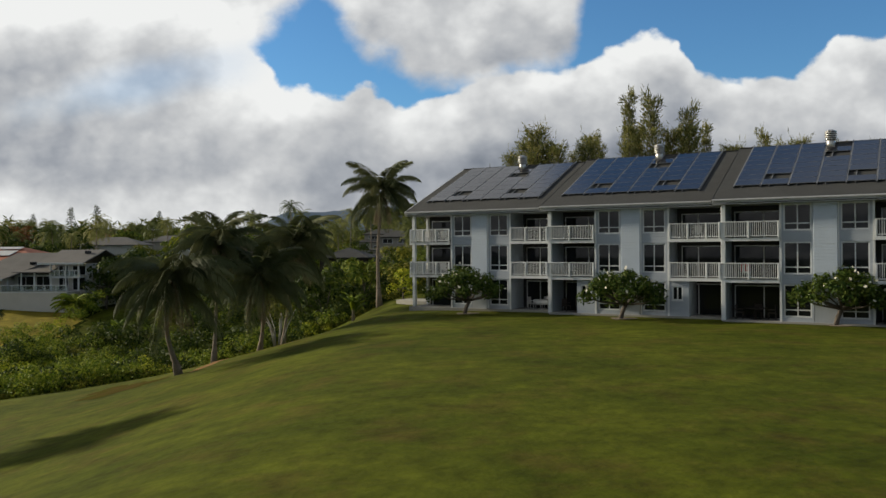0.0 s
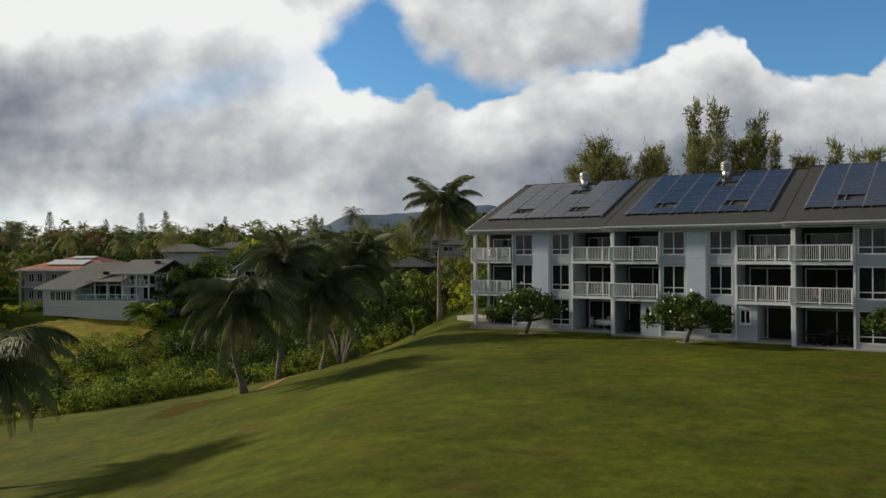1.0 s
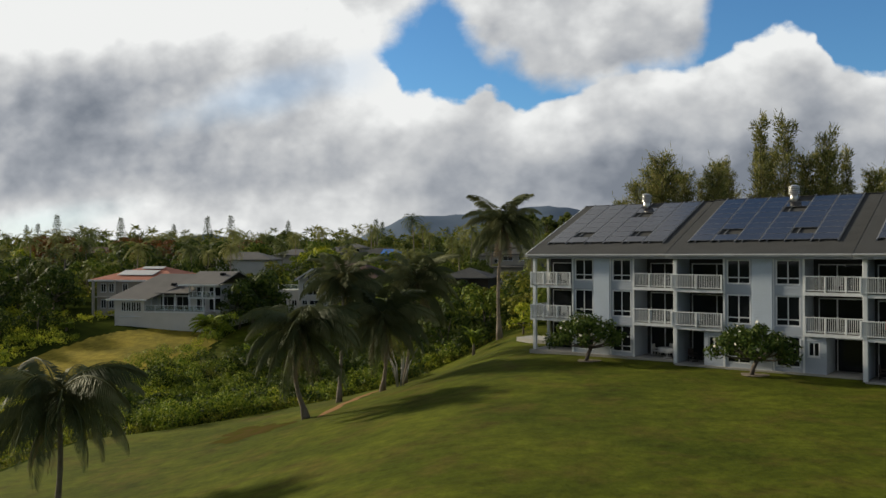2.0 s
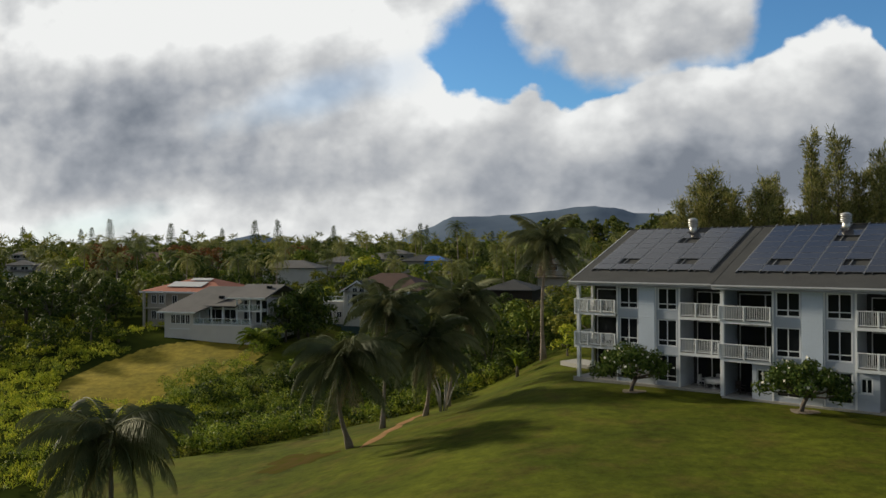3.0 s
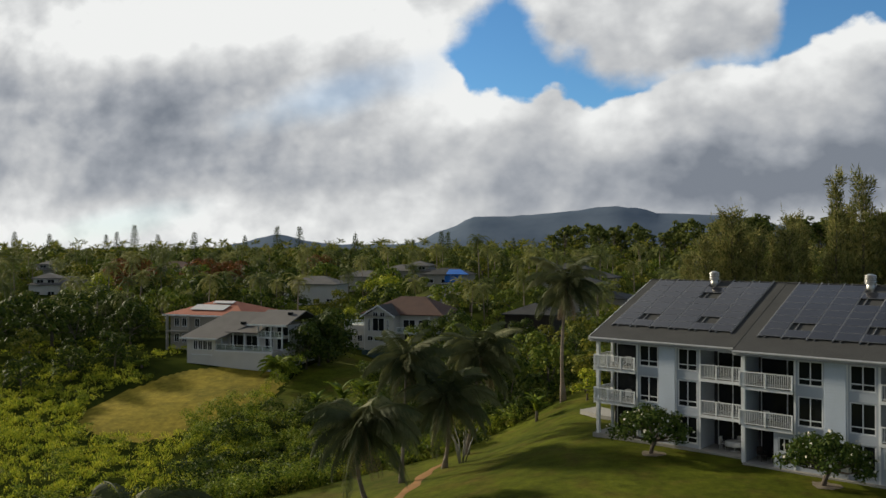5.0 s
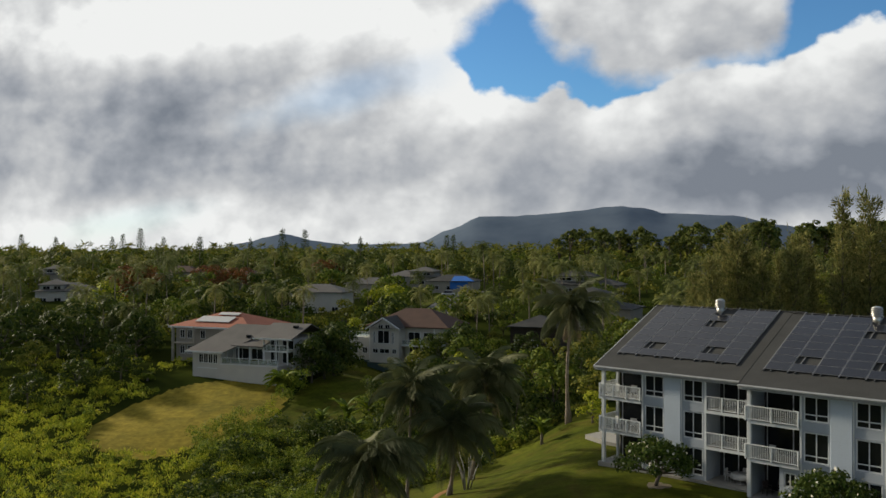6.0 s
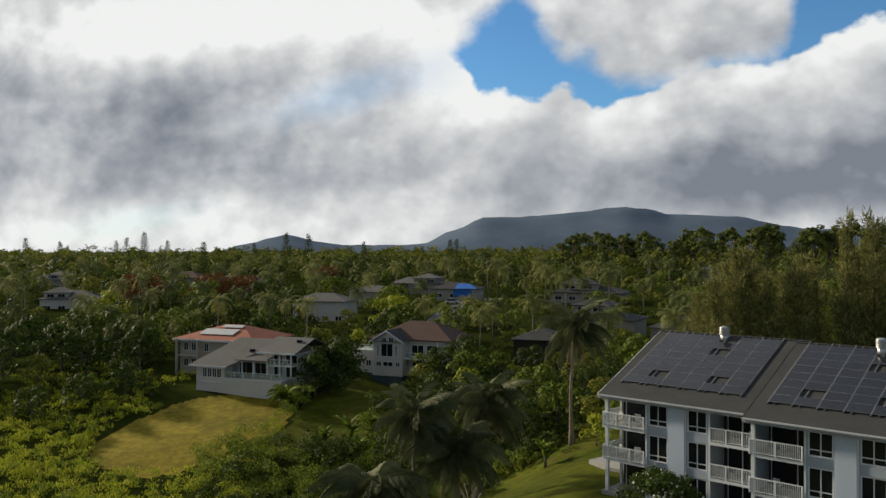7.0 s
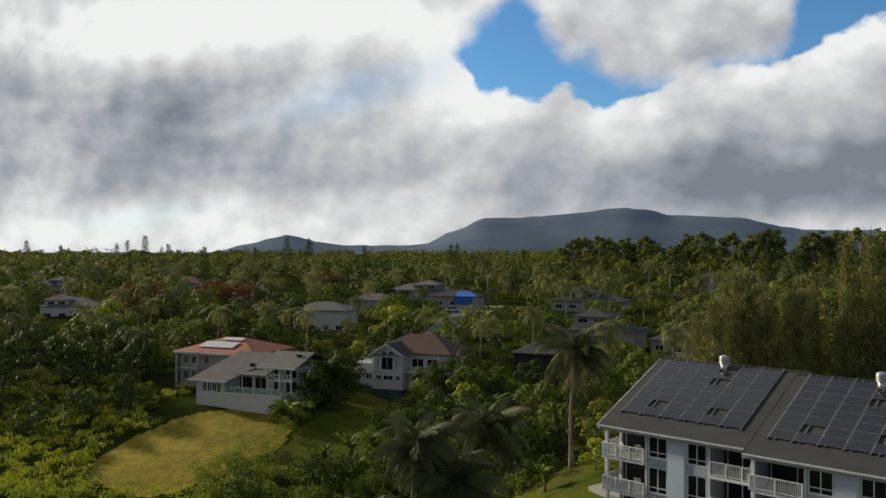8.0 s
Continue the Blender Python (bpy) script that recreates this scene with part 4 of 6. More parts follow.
def red_roof_house():
    ob = tagged(empty("red_roof_house", pose(-84.3, 139.0, -3.0, 0, 0, -8)), "cream stucco house with a red tiled hip roof and roof panels", "house")
    part("wall", boxes([(0, 0, -2, 16, 12, 6.4)]), "stucco", ob)
    bm = bmesh.new()
    hip_roof(bm, 0, 0, 16, 12, 6.5, 2.3, 1.0)
    part("roof", bm, "tile_red", ob)
    part("roof_edge", boxes([(-1.02, -1.06, 6.2, 17.02, -1.004, 6.52)]), "white", ob)
    part("solar_heater", boxes([(0, 0, 0, 7.5, 2.6, 0.1)], 0.02), "plastic", ob, "pale roof panel", Matrix.Translation((3.6, 0.9, 7.28)) @ Matrix.Rotation(math.atan(2.3 / 7), 4, "X"))
    part("solar_heater", boxes([(0, 0, 0, 4.5, 1.2, 0.1)], 0.02), "plastic", ob, "pale roof panel", Matrix.Translation((6.5, 4.0, 8.35)) @ Matrix.Rotation(math.atan(2.3 / 7), 4, "X"))
    for x in (0.9, 2.6, 5.5):
        for z in (1.3, 4.2):
            simple_window(ob, x, z, 1.1, 1.6, 0)
    part("balcony", boxes([(0.3, -1.2, 3.3, 4.6, -0.004, 3.5)]), "stucco", ob)
    for x in (-0.15, 4.6):
        part("column", boxes([(x, -1.2, -1.5, x + 0.4, -0.85, 6.4)]), "stucco", ob)


def gabled_house():
    ob = tagged(empty("gabled_house", pose(-52.6, 146.5, -2.0, 0, 0, -8)), "white two-storey house with brown hip roofs and a teal skirt", "house")
    part("terrace_block", boxes([(0, 0, -0.8, 5.2, 6, 3.4)]), "stucco_white", ob)
    part("terrace_skirt", boxes([(0.05, 0.05, -5, 5.15, 6, -0.8)]), "teal", ob)
    part("gable_block", boxes([(5.2, -2.0, -0.9, 11.0, 8, 5.6)]), "stucco_white", ob)
    part("skirt", boxes([(4.6, -1.9, -6.5, 10.9, 7, -0.9)]), "teal", ob, "dark teal lattice skirt")
    part("side_block", boxes([(11.0, 1.0, -0.9, 18.5, 9, 5.4)]), "stucco_white", ob)
    bm = bmesh.new()
    hip_roof(bm, 4.0, 1.0, 19.0, 11.0, 5.6, 3.0, 0.8)
    part("roof", bm, "shingle_brown", ob)
    bm = bmesh.new()
    v = [bm.verts.new(p) for p in ((4.7, -2.6, 5.4), (8.1, -2.6, 7.4), (11.5, -2.6, 5.4), (4.7, 5.2, 5.4), (8.1, 5.2, 7.4), (11.5, 5.2, 5.4))]
    for f in ((0, 1, 4, 3), (1, 2, 5, 4), (3, 4, 5), (0, 3, 5, 2)):
        bm.faces.new([v[i] for i in f])
    part("gable_roof", bm, "shingle", ob)
    bm = bmesh.new()
    v = [bm.verts.new(p) for p in ((5.2, -2.0, 5.35), (8.1, -2.05, 7.15), (11.0, -2.0, 5.35), (5.2, -1.8, 5.35), (8.1, -1.8, 7.15), (11.0, -1.8, 5.35))]
    for f in ((2, 1, 0), (3, 4, 5), (0, 1, 4, 3), (1, 2, 5, 4), (0, 3, 5, 2)):
        bm.faces.new([v[i] for i in f])
    part("gable_front", bm, "stucco_white", ob)
    for a, b in (((4.6, 5.35), (8.1, 7.43)), ((11.6, 5.35), (8.1, 7.43))):
        bm = bmesh.new()
        quad_prism(bm, [(a[0], -2.75, a[1]), (b[0], -2.75, b[1]), (b[0], -2.62, b[1]), (a[0], -2.62, a[1])], 0.28)
        part("barge_board", bm, "white", ob)
    for x, w, z, h in ((5.9, 0.5, 2.6, 2.2), (6.8, 2.4, 2.6, 2.4), (9.6, 0.5, 2.6, 2.2), (5.8, 1.1, 0.8, 0.9), (7.2, 2.0, 0.8, 0.9), (9.7, 0.9, 0.8, 0.9), (6.9, 1.0, 5.2, 0.9), (8.3, 1.0, 5.2, 0.9)):
        simple_window(ob, x, z, w, h, -2.0)
    for x in (0.7, 2.7):
        simple_window(ob, x, 0.4, 1.1, 1.2, 0)
    for x, z in ((11.6, 2.6), (14.6, 2.6), (11.8, 0.2), (15.0, 0.2)):
        simple_window(ob, x, z, 2.4, 2.0, 1.0)
    part("deck", boxes([(11.0, -0.8, 2.1, 17.5, 1.0, 2.3)]), "white", ob)
    white_rail(ob, 11.1, 17.4, -0.7, 2.3)
    white_rail(ob, 0, 5.1, 0.05, 3.4, 1.0, 4)
    for x in (4.5, 17.3):
        part("column", boxes([(x, -0.8, -5.0, x + 0.18, -0.62, 5.4)]), "white", ob)


pale_house()
red_roof_house()
gabled_house()

# ---- plants ----
def unit_vectors(rng, n):
    v = rng.normal(size=(n, 3))
    return v / np.linalg.norm(v, axis=1)[:, None]


def leaf_arrays(rng, pts, out, length, width, bias=0.8, droop=0.0):
    """Pointed leaves, vertices (n*4, 3): each starts at a point and points outwards, more or less."""
    n = len(pts)
    d = unit_vectors(rng, n) + out * bias + np.array([0, 0, -droop])
    d /= np.linalg.norm(d, axis=1)[:, None]
    s = np.cross(d, unit_vectors(rng, n))
    s /= np.linalg.norm(s, axis=1)[:, None] + 1e-9
    return rhombs(rng, pts, d, s, length, width)


def rhombs(rng, pts, d, s, length, width):
    n = len(pts)
    ln = (length * rng.uniform(0.6, 1.3, n))[:, None]
    wd = (width * rng.uniform(0.7, 1.2, n))[:, None] * 0.5
    mid = pts + d * ln * 0.5
    return np.stack([pts, mid + s * wd, pts + d * ln, mid - s * wd], 1).reshape(-1, 3)


def cover_arrays(rng, pts, out, length, width, rough=0.55, droop=0.35):
    """Leaves that lie over a clump like loose scales, hanging a little."""
    n = len(pts)
    nrm = out + unit_vectors(rng, n) * rough + np.array([0, 0, 0.25])
    nrm /= np.linalg.norm(nrm, axis=1)[:, None]
    s = np.cross(nrm, unit_vectors(rng, n) + np.array([0, 0, droop]))
    s /= np.linalg.norm(s, axis=1)[:, None] + 1e-9
    d = np.cross(s, nrm)
    return rhombs(rng, pts - d * length * 0.4, d, s, length, width)


def quads_mesh(name, verts, mats, index=None):
    n = len(verts) // 4
    me = bpy.data.meshes.new(name)
    me.vertices.add(len(verts))
    me.vertices.foreach_set("co", np.asarray(verts, np.float32).ravel())
    me.loops.add(len(verts))
    me.loops.foreach_set("vertex_index", np.arange(len(verts), dtype=np.int32))
    me.polygons.add(n)
    me.polygons.foreach_set("loop_start", np.arange(0, len(verts), 4, dtype=np.int32))
    for k in mats:
        me.materials.append(M[k])
    if index is not None:
        me.polygons.foreach_set("material_index", np.asarray(index, np.int32))
    me.update(calc_edges=True)
    return me


def shell(rng, blobs, per_area, lo=0.80, under=0.25):
    """Points near the surface of overlapping balls, fewer below, none deep inside another ball."""
    P, O = [], []
    for i, (c, r) in enumerate(blobs):
        n = max(6, int(per_area * r * r * 4))
        d = unit_vectors(rng, n)
        d = d[(d[:, 2] > -0.15) | (rng.random(n) < under)]
        p = np.array(c) + d * (r * rng.uniform(lo, 1.08, len(d)))[:, None] * np.array([1, 1, 0.85])
        keep = np.ones(len(p), bool)
        for j, (c2, r2) in enumerate(blobs):
            if j != i:
                keep &= np.linalg.norm(p - np.array(c2), axis=1) > r2 * 0.7
        P.append(p[keep])
        O.append(d[keep])
    return np.concatenate(P), np.concatenate(O)


def crown_blobs(rng, r, h, z0, n, size, flat=0.6):
    """Balls scattered through a dome of radius r between z0 and z0 + h."""
    out = []
    for i in range(n):
        a, q = rng.uniform(0, math.tau), math.sqrt(rng.uniform(0, 1))
        top = z0 + h * (1 - flat * q * q)
        z = top - rng.uniform(0, 0.55) * h * (0.4 + 0.6 * q)
        out.append(((r * q * math.cos(a), r * q * math.sin(a), z), size * rng.uniform(0.65, 1.25)))
    return out


def broadleaf(name, seed, h, r, leaf, label, n=16, size=1.5, density=14, ll=0.45, trunk=0.22, group="trees round the houses", flat=0.6, z0=0.3):
    """A tree: forked tapered trunk and a crown of leaf clumps."""
    rng = np.random.default_rng(seed)
    ob = tagged(empty(name, Matrix()), label, "tree", group)
    blobs = crown_blobs(rng, r, h * (1 - z0), h * z0, n, size, flat)
    bm = bmesh.new()
    tube(bm, [(0, 0, -0.6), (0.1, 0.05, h * 0.18), (0.02, 0.1, h * 0.38)], [trunk * 1.3, trunk, trunk * 0.8], 8)
    for c, _ in blobs[: max(4, n // 2)]:
        s = Vector((0.05, 0.08, h * rng.uniform(0.25, 0.38)))
        e = Vector(c)
        tube(bm, [s, s.lerp(e, 0.5) + Vector((0, 0, 0.08 * h * (rng.random() - 0.2))), e], [trunk * 0.55, trunk * 0.35, trunk * 0.12], 5)
    part("trunk", bm, "wood", ob)
    p, o = shell(rng, blobs, density)
    me = quads_mesh("crown", cover_arrays(rng, p, o, ll, ll * 0.7, 0.36), (leaf,))
    shared("crown", me, ob, Matrix())
    return ob


def frond_mesh(name, seed, length, lift, droop, pairs, leaflet, mat="frond", width=0.05, hang=0.55):
    """One pinnate palm leaf along +x: an arched midrib and two rows of hanging leaflets."""
    rng = np.random.default_rng(seed)
    t = np.linspace(0, 1, 40)
    ang = lift - (lift + droop) * t ** 1.15
    step = length / 39
    x, z = np.concatenate([[0], np.cumsum(np.cos(ang[:-1]) * step)]), np.concatenate([[0], np.cumsum(np.sin(ang[:-1]) * step)])
    quads = []
    for i in range(0, 36, 4):
        a, b, w = np.array([x[i], 0, z[i]]), np.array([x[i + 4 if i < 35 else 39], 0, z[i + 4 if i < 35 else 39]]), 0.05 * (1 - t[i]) + 0.012
        up = np.array([0, 0, w])
        sd = np.array([0, w, 0])
        quads += [[a - sd, b - sd * 0.8, b + up * 0.8, a + up], [a + sd, a + up, b + up * 0.8, b + sd * 0.8]]
    for i in range(pairs):
        u = 0.12 + 0.88 * (i + 0.5 * rng.random()) / pairs
        k = min(38, int(u * 39))
        p = np.array([x[k], 0, z[k]])
        d = np.array([math.cos(ang[k]), 0, math.sin(ang[k])])
        ln = leaflet * (0.35 + 1.25 * math.sin(math.pi * min(1, 0.12 + u * 0.86)) ** 0.8) * 0.72
        for s in (-1, 1):
            q = np.array([0.0, s, 0.0]) * 0.85 + d * (0.45 + 0.5 * u) + np.array([0, 0, -hang * (0.6 + 0.8 * rng.random())])
            q /= np.linalg.norm(q)
            tip = p + q * ln + np.array([0, 0, -0.16 * ln])
            mid = p + q * ln * 0.5
            w = d * width * 0.5 + np.array([0, 0, 0.2 * width])
            quads.append([p, mid - w, tip, mid + w])
    v = np.array(quads).reshape(-1, 3)
    return quads_mesh(name, v, (mat,))


FRONDS = [frond_mesh("frond", 10 + i, 4.6, radians(l), radians(d), 80, 1.1, "frond_near", 0.072, hg) for i, (l, d, hg) in
          enumerate(((72, 6, 0.35), (54, 48, 0.6), (38, 68, 0.9), (22, 80, 1.2), (4, 86, 1.4), (-20, 88, 1.3)))]
DRY = frond_mesh("frond", 31, 3.4, radians(-50), radians(86), 34, 0.7, "frond_dry", 0.07, 0.9)


def near_palm(base, crown, seed, label, n=24, scale=1.0, dry=3, bend=0.4, wind=0.0, r=0.17, lowest=0):
    """Coconut palm with every leaf a part. base and crown are places; the trunk bows between them."""
    rng = random.Random(seed)
    ob = tagged(empty("coconut_palm", Matrix.Translation(base)), label, "palm tree", "coconut palms on the slope")
    top = Vector(crown) - Vector(base)
    pts, rad = [], []
    for i in range(13):
        t = i / 12
        off = Vector((top.x * t ** 1.4, top.y * t ** 1.4, top.z * t)) + Vector((bend * math.sin(math.pi * t), 0, 0))
        pts.append(off + Vector((0, 0, -0.25 * (i == 0))))
        rad.append(r * (1.75 - 0.9 * min(1, t * 5)) * (1 - 0.35 * t) + 0.012 * (i % 2))
    bm = bmesh.new()
    tube(bm, pts, rad, 9)
    part("trunk", bm, "bark", ob)
    for i in range(7):
        a = rng.uniform(0, math.tau)
        m = Matrix.Translation(top + Vector((0.26 * math.cos(a), 0.26 * math.sin(a), -0.25 - 0.2 * rng.random()))) @ Matrix.Diagonal((1, 1, 1.25, 1))
        if "coconut" in MESHES:
            shared("coconut", MESHES["coconut"], ob, m)
        else:
            bm = bmesh.new()
            bmesh.ops.create_icosphere(bm, subdivisions=1, radius=0.13)
            MESHES["coconut"] = part("coconut", bm, "frond_dry", ob, m=m).data
    for i in range(n):
        k = max(lowest, min(5, int(6 * (i + 0.5) / n)))
        a = i * 2.399963 + rng.uniform(-0.25, 0.25)
        s = scale * rng.uniform(0.85, 1.12)
        m = Matrix.Translation(top + Vector((0, 0, 0.12 - 0.05 * k))) @ Matrix.Rotation(a, 4, "Z") @ Matrix.Rotation(rng.uniform(-0.16, 0.16) + wind * math.sin(a), 4, "Y") @ Matrix.Rotation(rng.uniform(-0.3, 0.3), 4, "X") @ Matrix.Diagonal((s, s, s, 1))
        shared("frond", FRONDS[k], ob, m)
    for i in range(dry):
        a = rng.uniform(0, math.tau)
        shared("dead_frond", DRY, ob, Matrix.Translation(top + Vector((0, 0, -0.2))) @ Matrix.Rotation(a, 4, "Z") @ Matrix.Diagonal((scale, scale, scale, 1)))
    return ob


def at_ground(x, y, dz=0.0):
    return Vector((x, y, gz(x, y) + dz))


near_palm(at_ground(-18.4, 56.5), (-18.2, 54.6, 2.9), 1, "coconut palm with a leaning trunk and drooping grey-green leaves", 40, 1.06, 7, -0.7, r=0.2, lowest=1)
near_palm(at_ground(-18.6, 65.7), (-18.7, 67.5, 5.5), 2, "tall slim coconut palm with a pale trunk and upright spear leaves", 36, 0.95, 5, 0.1, r=0.17)
near_palm(at_ground(-15.9, 69.9), (-15.2, 67.2, 2.5), 3, "coconut palm in a clump, long drooping leaves", 38, 1.08, 7, 0.3, r=0.19)
near_palm(at_ground(-15.2, 76.4), (-13.9, 76.0, 5.3), 4, "coconut palm rising out of the gully scrub", 38, 1.08, 9, 0.2)
near_palm(at_ground(-7.3, 91.0), (-6.8, 90.4, 11.2), 5, "tall coconut palm beside the apartment block", 38, 1.08, 10, -0.3, r=0.24)
near_palm(at_ground(-25.0, 37.2), (-24.6, 36.8, 1.1), 16, "low coconut palm with broad glossy leaves on the lawn", 38, 1.0, 4, 0.2, lowest=1)


def stem_clump(x, y, seed):
    """Bare pale stems at the foot of the palms."""
    rng = random.Random(seed)
    ob = tagged(empty("shrub_clump", Matrix.Translation(at_ground(x, y))), "bare pale-stemmed shrub at the lawn edge", "shrub")
    for i in range(11):
        a, l = rng.uniform(0, math.tau), rng.uniform(2.2, 3.6)
        e = Vector((math.cos(a) * l * 0.45, math.sin(a) * l * 0.45, l))
        bm = bmesh.new()
        tube(bm, [(0.25 * math.cos(a), 0.25 * math.sin(a), -0.1), e * 0.5 + Vector((0.1, 0, 0.2)), e], [0.06, 0.045, 0.02], 5)
        part("stem", bm, "slab", ob)
    r = np.random.default_rng(seed)
    p, o = shell(r, [((math.cos(i) * 1.1, math.sin(i) * 1.1, 3.3), 0.7) for i in range(6)], 22)
    shared("leaves", quads_mesh("leaves", leaf_arrays(r, p, o, 0.3, 0.14), ("leaf_olive",)), ob, Matrix())


stem_clump(-14.6, 71.2, 3)


def plumeria(x, y, seed, w=2.5, h=3.7):
    """Low spreading flowering tree: forked trunk, dense dome of long leaves, white blossom."""
    rng = np.random.default_rng(seed)
    ob = tagged(empty("plumeria_tree", Matrix.Translation(at_ground(x, y))), "round-crowned flowering tree with white blossom on the lawn", "tree", "flowering trees along the facade")
    blobs = []
    for i in range(20):
        a, q = i * 2.4, math.sqrt((i + 0.5) / 20)
        blobs.append(((w * 0.88 * q * math.cos(a), w * 0.88 * q * math.sin(a), h * (0.84 - 0.42 * q ** 2.5) - rng.uniform(0, 0.5)), rng.uniform(0.55, 0.82)))
    bm = bmesh.new()
    fork = Vector((0.25, 0, 1.0))
    tube(bm, [(-0.15, 0, -0.2), (0.0, 0.05, 0.45), fork], [0.19, 0.15, 0.14], 8)
    for c, _ in blobs[3:]:
        e = Vector(c)
        tube(bm, [fork, fork.lerp(e, 0.55) + Vector((0, 0, -0.15)), e], [0.09, 0.06, 0.03], 5)
    part("trunk", bm, "wood", ob)
    p, o = shell(rng, blobs, 90, 0.4, 0.8)
    shared("crown", quads_mesh("crown", cover_arrays(rng, p, o, 0.36, 0.15, 0.9), ("leaf_plumeria",)), ob, Matrix())
    p, o = shell(rng, blobs, 1.6, 0.95, 0.0)
    v = leaf_arrays(rng, p + o * 0.1, o, 0.2, 0.22, 0.2)
    shared("blossom", quads_mesh("blossom", v, ("blossom",)), ob, Matrix())
    bm = bmesh.new()
    bmesh.ops.create_circle(bm, cap_ends=True, radius=0.9, segments=20)
    for q in bm.verts:
        q.co.z = gz(x + q.co.x, y + q.co.y) - gz(x, y) + 0.03
        q.co *= 1 + 0.15 * math.sin(q.co.x * 9)
    part("mulch_ring", bm, "bark", ob, "bare soil ring")


plumeria(1.5, 63.4, 1, 3.1, 3.8)
plumeria(12.1, 56.8, 2, 3.0, 3.7)
plumeria(24.0, 50.6, 3, 2.9, 3.8)
plumeria(27.2, 50.6, 4, 2.8, 3.6)


# undergrowth of the gully, the lawn edge and the banks
def allowed(x, y):
    d = lawn_side(x, y)
    a, b = (x + 2.65) * 0.870 - (y - 69.05) * 0.492, (x + 2.65) * 0.492 + (y - 69.05) * 0.870
    ok = (d < -0.4) & ~house_lawn_at(x, y) & ~strip_lawn_at(x, y)
    ok &= ~((a > -4.5) & (b > -6) & (b < 26) & (a < 42))
    ok &= ~((x > -76) & (x < -53) & (y > 115) & (y < 137)) & ~((x > -88) & (x < -64) & (y > 136) & (y < 156)) & ~((x > -54) & (x < -32) & (y > 141) & (y < 160))
    return ok


def scrub(name, seed, count, area, leaf, hmin, hmax, label, rule=None, ll=0.34, dens=26, grassy=False):
    """A thicket of many bushes, one object of leaves."""
    rng = np.random.default_rng(seed)
    V = []
    x = rng.uniform(area[0], area[1], count * 8)
    y = rng.uniform(area[2], area[3], count * 8)
    ok = allowed(x, y)
    if rule is not None:
        ok &= rule(x, y)
    for cx, cy in list(zip(x[ok], y[ok]))[:count]:
        h = rng.uniform(hmin, hmax) * rng.uniform(0.7, 1.1)
        z = gz(cx, cy)
        w = h * rng.uniform(0.55, 0.9)
        blobs = [((cx + rng.normal() * w * 0.6, cy + rng.normal() * w * 0.6, z + h * rng.uniform(0.3, 0.85)), h * rng.uniform(0.24, 0.42)) for _ in range(5)]
        p, o = shell(rng, blobs, dens, 0.6, 0.15)
        if grassy:
            V.append(leaf_arrays(rng, p, o * 0.4 + np.array([0, 0, 0.9]), ll * 1.5, ll * 0.3, 1.1))
        else:
            V.append(cover_arrays(rng, p, o, ll, ll * 0.42, 0.95))
    return tagged(new(name, quads_mesh(name, np.concatenate(V), (leaf,))), label, "shrubs", kind="stuff")


# leaf colours follow where sun falls: bright on the left, darker right
scrub("gully_scrub", 1, 1250, (-108, -36, 62, 118), "leaf_grass_sunlit", 0.5, 1.5, "yellow-green grass and weeds filling the gully, sunlight put into their colour", lambda x, y: x + 0.55 * (y - 80) < -40, 0.32, 42, True)
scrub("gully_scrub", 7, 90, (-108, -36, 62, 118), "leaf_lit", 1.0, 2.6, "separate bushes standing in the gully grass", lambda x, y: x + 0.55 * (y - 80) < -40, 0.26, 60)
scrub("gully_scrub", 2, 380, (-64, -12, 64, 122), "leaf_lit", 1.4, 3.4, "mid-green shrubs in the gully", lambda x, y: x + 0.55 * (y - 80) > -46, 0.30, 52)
scrub("gully_scrub", 6, 70, (-70, -14, 64, 118), "leaf_yellow", 1.2, 3.0, "yellow-green shrubs among darker ones, sunlight put into their colour", lambda x, y: x + 0.55 * (y - 80) > -48, 0.28, 56)
# shade behind the palms is put into this dark leaf colour
scrub("dark_scrub", 3, 300, (-50, 0, 66, 138), "leaf_dark", 1.6, 4.4, "shrubs behind the palms, shade put into their dark colour", lambda x, y: x > -48, 0.46, 27)
scrub("edge_scrub", 4, 260, (-44, 2, 56, 98), "leaf_olive", 0.5, 1.3, "low olive weeds along the lawn edge", lambda x, y: lawn_side(x, y) > -7, 0.26, 60)
scrub("bank_scrub", 5, 260, (-120, -72, 88, 140), "leaf_grass_sunlit", 0.7, 1.6, "weedy bank beside the mown slope", None, 0.32, 44, True)


ROSETTE = [frond_mesh("frond", 40 + i, 2.9, radians(l), radians(d), 40, 0.6, "leaf_lit", 0.10, hg) for i, (l, d, hg) in enumerate(((74, 30, 0.2), (52, 50, 0.3), (30, 60, 0.4)))]


def cycad(x, y, s, seed):
    """Rosette of stiff arching leaves."""
    ob = tagged(empty("cycad", Matrix.Translation(at_ground(x, y, 0.1))), "pale green rosette of stiff feather leaves", "shrub")
    rng = random.Random(seed)
    for i in range(36):
        k = i % 3
        shared("frond", ROSETTE[k], ob, Matrix.Translation((0, 0, 1.0 * s)) @ Matrix.Rotation(i * 2.4, 4, "Z") @ Matrix.Rotation(rng.uniform(-0.2, 0.2), 4, "Y") @ Matrix.Diagonal((s, s, s, 1)))
    bm = bmesh.new()
    tube(bm, [(0, 0, -0.4), (0, 0, 1.0 * s)], [0.22, 0.18], 8)
    part("trunk", bm, "bark", ob)


cycad(-53.6, 118.9, 1.25, 1)
cycad(-79.0, 121.5, 0.5, 2)


